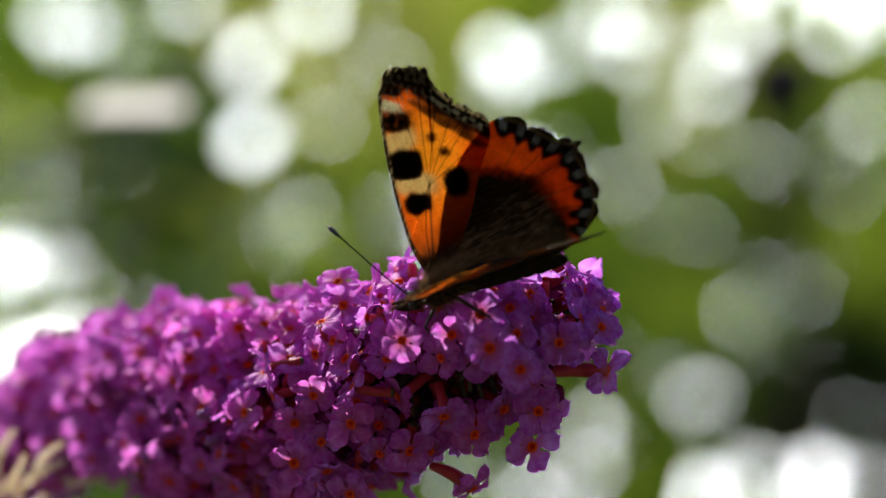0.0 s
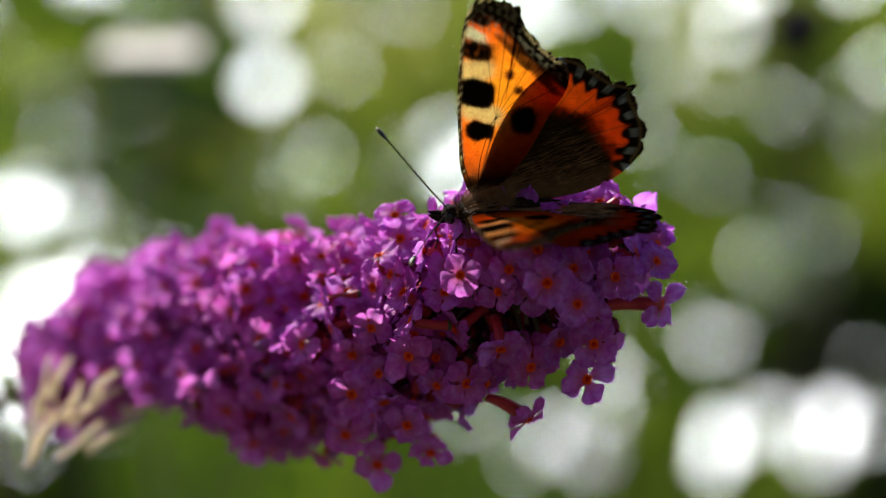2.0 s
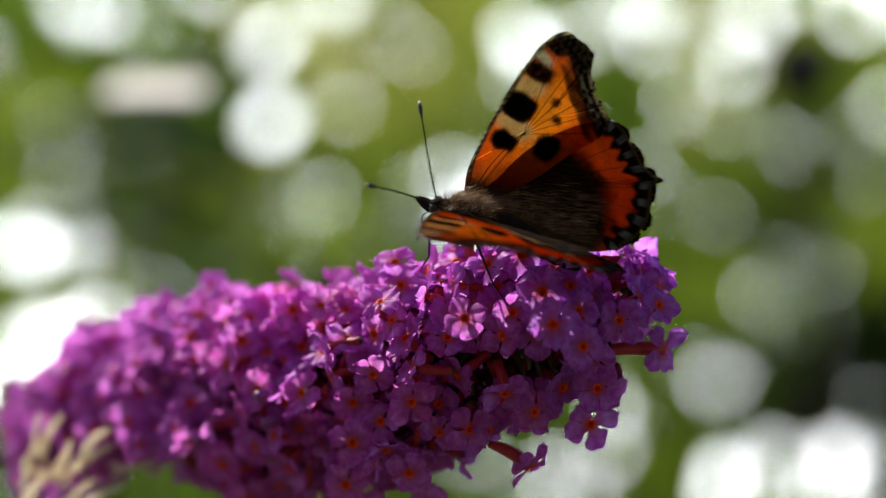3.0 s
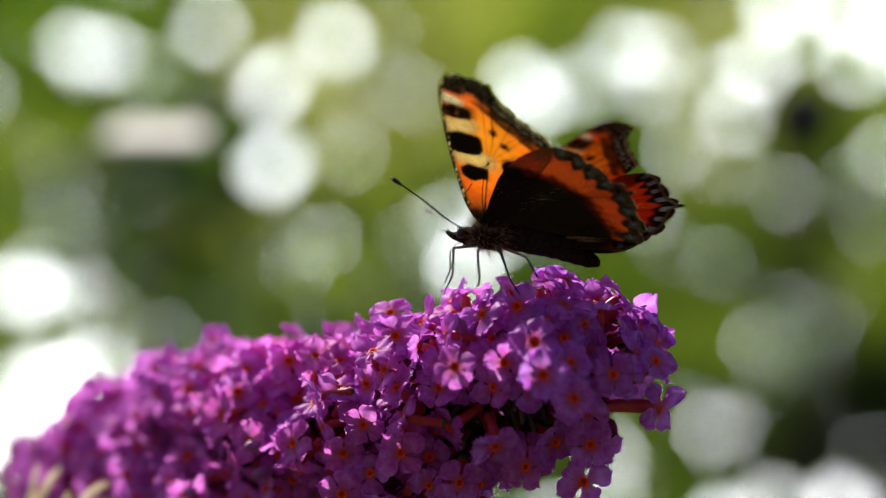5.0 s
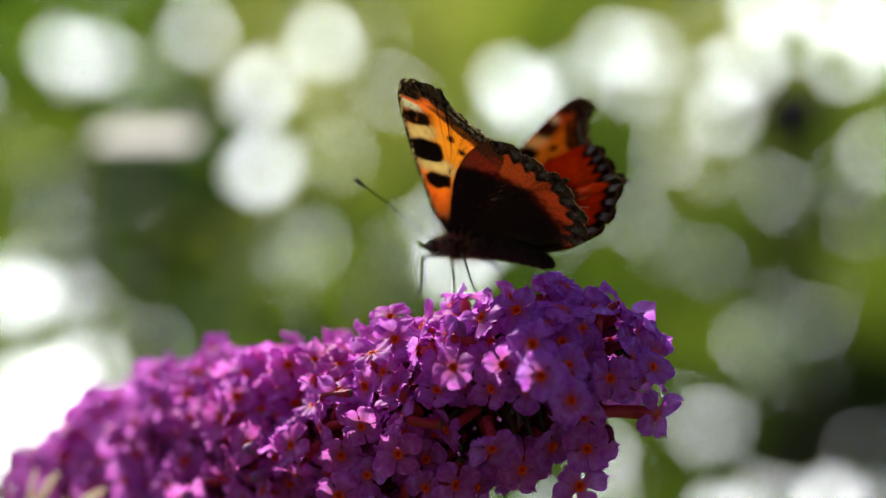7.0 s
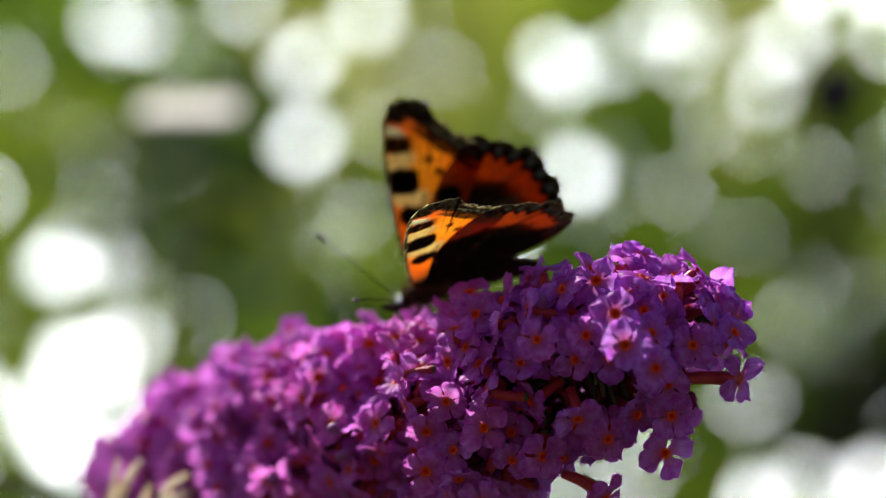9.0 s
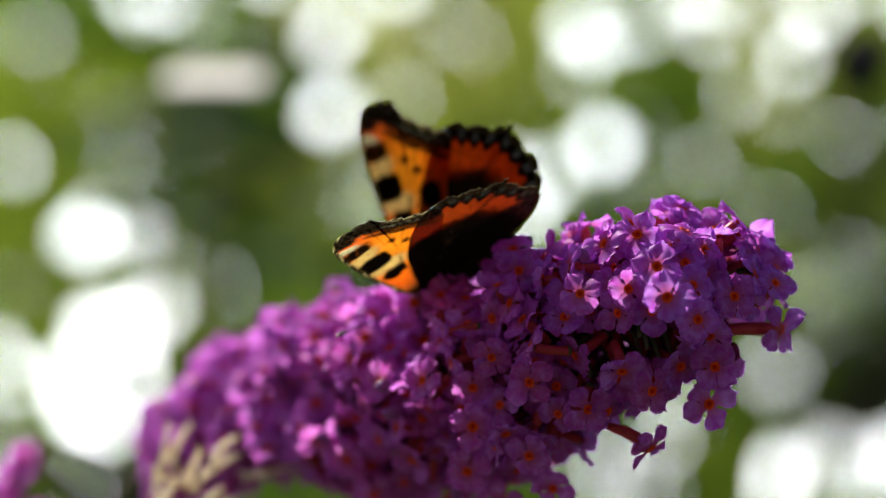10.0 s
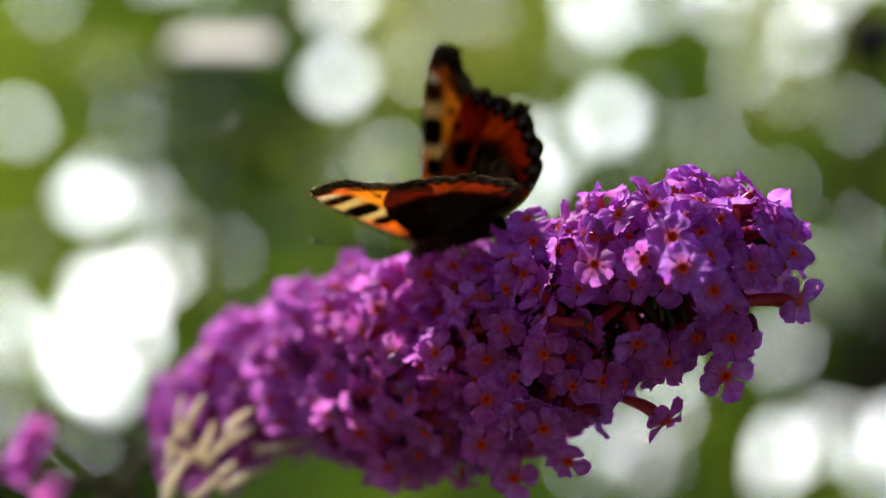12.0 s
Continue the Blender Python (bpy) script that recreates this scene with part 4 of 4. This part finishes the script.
def wing_mesh(name, outline, centre, margin, colours, side, camber, under=False):
    """A thin wing, scalloped at its outer margin; side is 1 for the left and -1 for the right one."""
    steps, rings = 24, 58
    rim = closed_curve(outline, steps)
    a, b = margin[0] * steps, margin[1] * steps
    edge = rim[a:b + 1].copy()
    mid = rim.mean(axis=0)
    for i in range(a, b):
        t = (i - a) / (b - a)
        out = rim[i] - mid
        out /= np.linalg.norm(out)
        tooth = abs(math.sin(t * math.pi * margin[2])) - 0.5
        rim[i] = rim[i] + out * (margin[3] * tooth + 0.10 * math.sin(i * 1.9) + 0.08 * math.sin(i * 3.7) + 0.12 * math.sin(i * 0.83 + 1)) * min(1, 8 * t, 8 * (1 - t))
    rim = rim + 0.03 * np.sin(np.arange(len(rim)) * 2.3)[:, None]
    n = len(rim)
    c = np.array(centre, float)
    uv = [c[None, :]]
    for r in range(1, rings + 1):
        uv.append(c + (rim - c) * (r / rings))
    uv = np.concatenate(uv)
    u, v = uv[:, 0], uv[:, 1]
    z = camber * np.sin(np.clip(v / 25, 0, 1) * np.pi) + 0.10 * np.sin(1.5 * np.arctan2(v, u + 2) * 6) * np.clip(v / 10, 0, 1) - 0.010 * (u + 6) ** 2 * 0.25
    if under:
        z = z - 0.07
    verts = np.stack([u, side * v, z], 1) * MM
    faces = []
    for k in range(n):
        j = (k + 1) % n
        faces.append((0, 1 + k, 1 + j))
        for r in range(rings - 1):
            p = 1 + r * n
            faces.append((p + k, p + n + k, p + n + j, p + j))
    me = mesh_from(name, verts.tolist(), faces, UNDERSIDE if under else WING)
    col = colours(u, v, edge[::4])
    alpha = np.ones((len(col), 1))
    if under:
        light = soft(col[:, 0] - 0.16, 0.04) * soft(col[:, 0] - 1.2 * col[:, 2], 0.05)
        pale = soft(col[:, 1] - 0.30, 0.05)
        if colours is hind_colours:
            light = light * soft(np.hypot((u + 5.0) / 12.0, (v - 2.0) / 9.4) - 1.0 + 0.06 * ripple(u, v, 1.6, 31) + 0.03 * ripple(u, v, 5.0, 33), 0.02)
        alpha[:, 0] = 0.98 - light * (under - 0.24 * pale * (under > 0.3))
        col = over(np.tile(np.array((0.013, 0.009, 0.007)), (len(u), 1)), light, (0.16, 0.075, 0.03))
        rimmed = soft(2.6 - to_edge(u, v, edge[::4]), 0.4) * (1 - light)
        col = over(col, rimmed * soft(ripple(u, v, 3.2, 51) + 0.1, 0.08), (0.055, 0.032, 0.019))
        col = over(col, rimmed * soft(ripple(u, v, 7.0, 52) - 0.3, 0.05), (0.11, 0.075, 0.05))
    att = me.color_attributes.new("scales", "FLOAT_COLOR", "POINT")
    att.data.foreach_set("color", np.concatenate([np.clip(col, 0, 1), alpha], 1).astype(np.float32).ravel())
    return me


def wing_veins(side, lines, camber):
    pieces = []
    for p in lines:
        pts = [Vector((q.x, side * q.y, camber * math.sin(min(1, max(0, q.y / 25)) * math.pi) + 0.03)) * MM for q in spline([(a, b, 0) for a, b in p], 5)]
        n = len(pts)
        pieces.append(tube(pts, [(0.06 - 0.03 * i / n) * MM for i in range(n)], 5))
    return joined(pieces)


def hairs_on(count, seed, place):
    """Thin tapering hairs; place gives root and direction in millimetres."""
    rng = random.Random(seed)
    verts, faces = [], []
    for _ in range(count):
        p, d, length = place(rng)
        d = d.normalized()
        s = d.orthogonal().normalized()
        s = Matrix.Rotation(rng.uniform(0, 6.28), 3, d) @ s
        bend = Vector((-0.25, 0, -0.1)) * length
        b = len(verts)
        verts += [(p - s * 0.024) * MM, (p + s * 0.024) * MM, (p + d * length * 0.55 + s * 0.016) * MM, (p + d * length * 0.55 - s * 0.016) * MM, (p + d * length + bend) * MM]
        faces += [(b, b + 1, b + 2, b + 3), (b + 3, b + 2, b + 4)]
    return verts, faces


def make_butterfly():
    root = new("butterfly")
    tagged(root, "small orange tortoiseshell butterfly feeding on purple florets", "butterfly")
    # body: nose along +x, left along +y, back up
    hang("thorax", mesh_from("thorax", *lump((0 * MM, 0, 0), (3.1 * MM, 1.75 * MM, 1.9 * MM), None, 14, 18, 0.10, 1), PLUSH), root, "dark brown furry thorax")
    verts, faces = [], []
    sides, rings = 16, 40
    for i in range(rings + 1):
        t = i / rings
        x = -2.0 - 12.6 * t
        r = 1.8 * min(1, 0.75 + t) * (1 - 0.22 * t) * math.sqrt(max(0.04, 1 - (t / 1.01) ** 7)) + 0.06 * math.cos(t * 2 * math.pi * 8)
        r = max(r, 0.18)
        for k in range(sides):
            w = 2 * math.pi * k / sides
            verts.append((x * MM, r * 0.92 * math.cos(w) * MM, (r * math.sin(w) - 0.3 - 2.6 * t * t) * MM))
    for i in range(rings):
        for k in range(sides):
            j = (k + 1) % sides
            faces.append((i * sides + k, (i + 1) * sides + k, (i + 1) * sides + j, i * sides + j))
    faces.append(tuple(rings * sides + k for k in range(sides)))
    hang("abdomen", mesh_from("abdomen", verts, faces, PLUSH), root, "dark tapering segmented abdomen")
    head = hang("head", mesh_from("head", *lump((3.5 * MM, 0, -0.2 * MM), (1.15 * MM, 1.2 * MM, 1.15 * MM), None, 10, 14, 0.12, 3), PLUSH), root)
    antennae = []
    for s in (1, -1):
        hang("eye", mesh_from("eye", *lump((3.8 * MM, s * 0.85 * MM, 0.0), (0.62 * MM, 0.5 * MM, 0.68 * MM), None, 8, 12), EYEBALL), head, "dark round eye")
        pal = spline([(4.0, s * 0.35, -0.6), (5.2, s * 0.40, -0.2), (6.3, s * 0.28, 0.35)], 4)
        hang("palp", mesh_from("palp", *tube([p * MM for p in pal], [.42 * MM, .48 * MM, .5 * MM, .46 * MM, .4 * MM, .34 * MM, .26 * MM, .18 * MM, .06 * MM], 8), PLUSH), head)
        ant = spline([(4.0, s * 0.5, 0.6), (6.4, s * 3.3, 2.3), (8.8, s * 6.4, 4.1), (11.0, s * 9.3, 5.6)], 6)
        antennae.append((s, hang("antenna", mesh_from("antenna", *tube([p * MM for p in ant], 0.085 * MM, 6), PLUSH), head, "thin black antenna")))
        rod = antennae[-1][1]
        tip, d = ant[-1], (ant[-1] - ant[-3]).normalized()
        club = [(tip + d * (k * 0.34 - 1.0)) * MM for k in range(8)]
        hang("club", mesh_from("club", *tube(club, [.08 * MM, .14 * MM, .22 * MM, .27 * MM, .28 * MM, .26 * MM, .2 * MM, .08 * MM], 8), CHITIN, True, [CHITIN, PALE], [1 if i // 8 >= 6 else 0 for i in range(58)]), rod, "black club with pale tip")
    prob = spline([(4.3, 0, -0.9), (5.4, 0.1, -2.2), (5.2, 0.2, -4.2), (5.8, 0.3, -6.0)], 5)
    hang("proboscis", mesh_from("proboscis", *tube([p * MM for p in prob], 0.10 * MM, 6), CHITIN), head)
    # four walking legs: thigh out, shin down, foot on the petals
    for s in (1, -1):
        for pts in ([(1.4, s * 0.9, -1.3), (3.4, s * 2.9, -1.9), (3.1, s * 3.3, -5.2), (3.9, s * 3.6, -7.2)],
                    [(-1.2, s * 0.9, -1.4), (-3.2, s * 3.2, -2.3), (-5.2, s * 3.9, -5.6), (-6.8, s * 4.1, -7.4)]):
            q = [Vector(p) for p in pts]
            line = [q[0], q[0].lerp(q[1], .5), q[1], q[1].lerp(q[2], .5), q[2], q[2].lerp(q[3], .5), q[3]]
            hang("leg", mesh_from("leg", *tube([p * MM for p in line], [.26 * MM, .24 * MM, .18 * MM, .15 * MM, .12 * MM, .10 * MM, .07 * MM], 7), CHITIN), root, "thin black jointed leg")

    def on_thorax(rng):
        a, w = rng.uniform(0.4, 2.7), rng.uniform(0, 6.28)
        q = Vector((math.cos(a), math.sin(a) * math.cos(w), math.sin(a) * math.sin(w)))
        p = Vector((q.x * 2.9, q.y * 1.6, q.z * 1.75))
        return p, q + Vector((-0.5, 0, 0.3)), rng.uniform(0.9, 2.3)

    tagged(hang("fur", mesh_from("fur", *hairs_on(1300, 4, on_thorax), HAIR), root, "tawny hair on the thorax"), kind="stuff")
    def on_back(rng):
        p = Vector((rng.uniform(-3.2, 2.2), rng.gauss(0, 0.7), 1.5))
        return p, Vector((-0.7, 0.5 * p.y, rng.uniform(0.5, 1.2))), rng.uniform(1.4, 3.0)

    tagged(hang("fur", mesh_from("fur", *hairs_on(600, 6, on_back), FRINGE), root, "long tawny hair on the back"), kind="stuff")
    wings = []
    for s in (1, -1):
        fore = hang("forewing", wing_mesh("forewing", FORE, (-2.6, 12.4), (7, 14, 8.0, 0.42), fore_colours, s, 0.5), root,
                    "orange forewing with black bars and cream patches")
        for course in ([(0.6, 0.4), (2.1, 5.0), (2.6, 11.0), (2.6, 18.0)], [(0.2, 0.6), (0.0, 5.0), (-1.2, 9.6), (-1.8, 10.4)]):
            hang("vein", mesh_from("vein", *wing_veins(s, [course], 0.5), PLUSH), fore, "dark wing vein")
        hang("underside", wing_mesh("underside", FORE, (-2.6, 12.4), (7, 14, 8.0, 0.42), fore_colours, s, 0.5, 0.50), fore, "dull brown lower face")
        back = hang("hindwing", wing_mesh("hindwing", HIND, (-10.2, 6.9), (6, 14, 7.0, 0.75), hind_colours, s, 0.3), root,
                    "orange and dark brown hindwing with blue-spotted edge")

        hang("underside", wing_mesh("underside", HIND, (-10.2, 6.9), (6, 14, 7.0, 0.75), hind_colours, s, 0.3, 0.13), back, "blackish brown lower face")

        def on_base(rng, s=s):
            p = Vector((rng.uniform(-14, -1), s * abs(rng.gauss(0.3, 3.0)), 0.15))
            return p, Vector((-1.0, s * rng.uniform(0.1, 0.6), rng.uniform(0.04, 0.16))), rng.uniform(1.2, 2.8)

        tagged(hang("fringe_hair", mesh_from("fringe_hair", *hairs_on(800, 9, on_base), FRINGE), back, "tawny hair at the wing base"), kind="stuff")
        wings.append((s, fore, back))
    return root, wings, antennae


butterfly, wings, antennae = make_butterfly()


# ---- what moves ----
def at_hinge(side, lift, sweep, drop):
    """A wing's pose on the body: raised by lift and swung back by sweep, in degrees."""
    return (Matrix.Translation((0, side * 1.3 * MM, 1.2 * MM)) @ Matrix.Rotation(radians(side * lift), 4, "X")
            @ Matrix.Rotation(radians(-side * sweep), 4, "Z") @ Matrix.Translation((0, 0, drop * MM)))


# seconds; body in millimetres and degrees (roll, nose down, heading); lift of left and right wing; sweep of fore and hind wings;
# how far the left and right hindwing hang below their forewings
FLIGHT = [
    (0, 3.6, -10.4, -3.6, -53.5, 20.3, 164.6, 49.8, 30.6, -6.5, -8.5, 0.1, -1.4),
    (0.5, 4.5, -6.0, -2.0, -50.6, 16.5, 177.2, 30.1, 22.5, -15.4, -10.7, 0.1, 0.2),
    (1, 5.0, -7.6, -3.9, -51.4, 22.6, 176.6, 40.2, 24.5, -9.5, -5.7, 0.4, -0.8),
    (1.5, 8.6, -7.0, -4.7, -62.0, 22.4, 173.2, 50.3, 15.7, -9.5, -5.5, 0.9, -0.8),
    (2, 6.4, -1.3, -1.1, -42.1, 4.5, 184.0, 32.3, 72.9, -4.0, 2.5, 7.0, 2.1),
    (2.5, 5.6, -3.6, -0.9, -55.6, 7.6, 156.7, 54.6, 21.5, -10.6, -11.4, 0.6, -2.0),
    (2.7, 4.0, -4.2, 0.4, -41.9, -4.2, 164.0, 31.1, 26.4, -8.4, -5.9, 0.0, -0.7),
    (4.3, 6.4, -1.6, 11.2, -25.7, -37.2, 141.2, 48.4, 16.1, -10.6, -4.6, 0.0, -0.5),
    (4.5, 6.4, -2.7, 8.9, 4.8, -18.3, 133.8, 11.5, 26.2, -13.4, -10.1, 0.1, -0.1),
    (5, 7.2, 0.5, 6.3, 3.3, -2.1, 150.1, 39.3, 37.8, -11.8, -13.4, 0.6, 2.6),
    (5.5, 6.4, 0.9, 4.5, 6.0, 2.0, 149.9, 26.9, 53.7, -15.1, -10.4, 0.3, -0.1),
    (6, 7.8, 7.3, 6.3, 11.5, -10.6, 137.0, 29.2, 37.3, -10.2, -6.2, -0.7, -1.9),
    (6.5, 6.6, 9.7, 3.2, -13.8, 15.8, 138.0, 69.2, 54.6, -9.4, -6.7, -0.7, -0.5),
    (6.7, 5.7, 13.7, 5.6, 7.7, 1.5, 140.1, 41.7, 56.3, -14.0, -7.4, -0.2, -3.0),
    (8.3, -3.5, 15.8, 1.4, -25.4, 8.7, 171.6, 56.6, 17.6, -15.6, -15.0, 0.8, -1.9),
    (8.5, -5.7, 15.9, -4.8, -10.0, 26.9, 177.6, 32.0, 35.2, -9.7, -5.0, -2.6, 0.5),
    (9, -4.6, 19.5, -3.5, -24.8, 22.7, 177.9, 44.8, 45.5, -12.2, -2.0, 0.7, 0.6),
    (9.5, -3.2, 28.9, -4.9, -15.4, 20.5, 161.9, 13.2, 34.9, -10.5, -4.6, -1.3, -1.2),
    (10, -7.2, 21.0, -7.5, -35.3, 37.1, 153.2, 45.8, 49.7, -11.9, -7.3, -1.5, -0.5),
    (10.5, -9.3, 28.1, -5.5, -20.7, 18.0, 165.9, 29.6, 54.7, -8.9, 3.8, 0.0, 0.2),
    (11, -3.0, 28.2, -5.4, -25.4, 12.1, 153.3, 25.6, 37.0, -11.9, 1.4, 0.0, -0.5),
    (11.5, -6.0, 29.0, -2.8, -25.2, 6.5, 152.6, 29.1, 41.1, -16.7, -0.3, 0.0, -0.6),
    (12, -8.1, 27.1, -5.5, -17.7, 20.8, 136.7, 27.3, 67.2, -16.4, -4.2, 0.0, -1.9),
]

# seconds; how far the left and the right antenna are turned from rest, degrees about the body's axes
FEELERS = [
    (0, 12, -17, 13, 5, 1, -4),
    (0.5, 12, -17, 13, -1, -5, -8),
    (1, 10, -20, 22, 13, 9, -2),
    (1.5, 13, -19, 15, 15, 11, -1),
    (2, -10, 1, 12, 6, 3, -4),
    (2.5, 18, -16, 3, 5, -2, -11),
    (2.7, 15, -14, 5, 5, -1, -9),
    (4.3, -9, -2, 16, 4, 5, 3),
    (4.5, -12, -1, 18, 4, 6, 5),
    (5, -6, -7, 22, 5, 11, 12),
    (5.5, -15, -1, 22, -9, 0, 13),
    (6, -6, -2, 12, -25, -13, 11),
    (6.5, 2, -8, 13, -24, -13, 10),
    (6.7, 2, -9, 13, -23, -13, 9),
    (8.3, 3, -9, 13, -19, -12, 5),
    (8.5, 3, -9, 13, -19, -12, 5),
    (9, 3, -10, 13, -18, -12, 4),
    (9.5, 3, -9, 13, -8, 1, 14),
    (10, 2, -9, 13, -7, 0, 10),
    (10.5, 2, -9, 13, -5, -1, 6),
    (11, 1, -8, 13, -4, -2, 2),
    (11.5, 1, -8, 13, -22, -20, -4),
    (12, 1, -8, 13, -22, -20, -4),
]

# seconds; the swaying spike: millimetres and degrees from its rest
SWAY = [
    (0, -7.06, 0.12, -0.38, 0.00, 0.72, 0.37),
    (0.5, -4.90, 2.93, 0.39, -0.28, 0.80, -0.13),
    (1, -3.63, 2.88, 0.63, 0.03, 0.69, 0.53),
    (1.5, -0.24, 2.37, 0.19, -0.33, 0.85, 0.74),
    (2, -2.11, 2.90, 0.76, 0.93, 0.66, 0.29),
    (2.5, -1.59, 1.88, 0.23, -1.10, 0.28, 2.20),
    (2.7, -1.95, 1.78, -0.10, -1.07, 0.36, 2.02),
    (4.3, -3.75, 1.22, 1.17, 1.14, -0.05, 1.87),
    (4.5, -4.38, -2.96, 0.91, -0.79, 0.93, 0.55),
    (5, -3.05, -2.18, -0.42, -2.74, 1.47, -0.13),
    (5.5, -2.98, -2.03, -0.64, -1.94, 1.50, 0.08),
    (6, -2.43, -1.70, -0.49, -4.06, 2.17, -0.19),
    (6.5, -1.89, -2.33, -0.36, -3.86, 1.98, 0.35),
    (6.7, -2.01, -0.70, -0.48, -4.09, 2.88, -0.43),
    (8.3, 0.05, 0.51, -1.16, -5.02, 0.86, 0.26),
    (8.5, 0.55, -0.54, -1.92, -3.85, -0.17, -0.19),
    (9, 2.61, 1.60, -0.77, -4.64, 0.43, -0.11),
    (9.5, 9.32, 5.03, 0.23, -3.42, -1.85, -0.26),
    (10, 4.64, 5.43, 0.85, -4.71, -0.84, -0.47),
    (10.5, 3.86, 5.06, 1.15, -4.48, -1.16, -0.74),
    (11, 10.86, 4.18, 0.50, -4.50, -1.44, -0.11),
    (11.5, 7.92, 4.37, 1.99, -5.17, -1.42, -0.61),
    (12, 5.63, 1.49, 0.99, -4.75, -2.19, -0.97),
]


def turned(base, x, y, z):
    """A turn about a point by a rotation vector in degrees."""
    v = Vector((x, y, z))
    spin = Matrix.Rotation(radians(v.length), 4, v.normalized()) if v.length > 1e-6 else Matrix.Identity(4)
    return Matrix.Translation(base) @ spin @ Matrix.Translation(-base)


def motions():
    sways = [(r[0], pose(r[1] * MM, r[2] * MM, EYE + r[3] * MM, r[4], r[5], r[6])) for r in SWAY]
    walk(spike, sways)
    walk(sprig, [(t, m @ Matrix.Translation(Vector(SPRIG) * MM)) for t, m in sways])
    joint = Vector((-84, 113, -57)) * MM
    home = branch.location - (joint + Vector((0, 0, EYE)))
    walk(branch, [(t, Matrix.Translation(home + m @ joint)) for t, m in sways])
    walk(butterfly, [(r[0], pose(r[1] * MM, r[2] * MM, EYE + r[3] * MM, r[4], r[5], r[6])) for r in FLIGHT])
    for s, fore, back in wings:
        lift, hang_down = (7, 11) if s == 1 else (8, 12)
        walk(fore, [(r[0], at_hinge(s, r[lift], r[9], 0.0)) for r in FLIGHT])
        walk(back, [(r[0], at_hinge(s, r[lift] - r[hang_down], r[10], -0.18)) for r in FLIGHT])
    for s, rod in antennae:
        k = 1 if s == 1 else 4
        walk(rod, [(r[0], turned(Vector((4.0, s * 0.5, 0.6)) * MM, *r[k:k + 3])) for r in FEELERS])


motions()
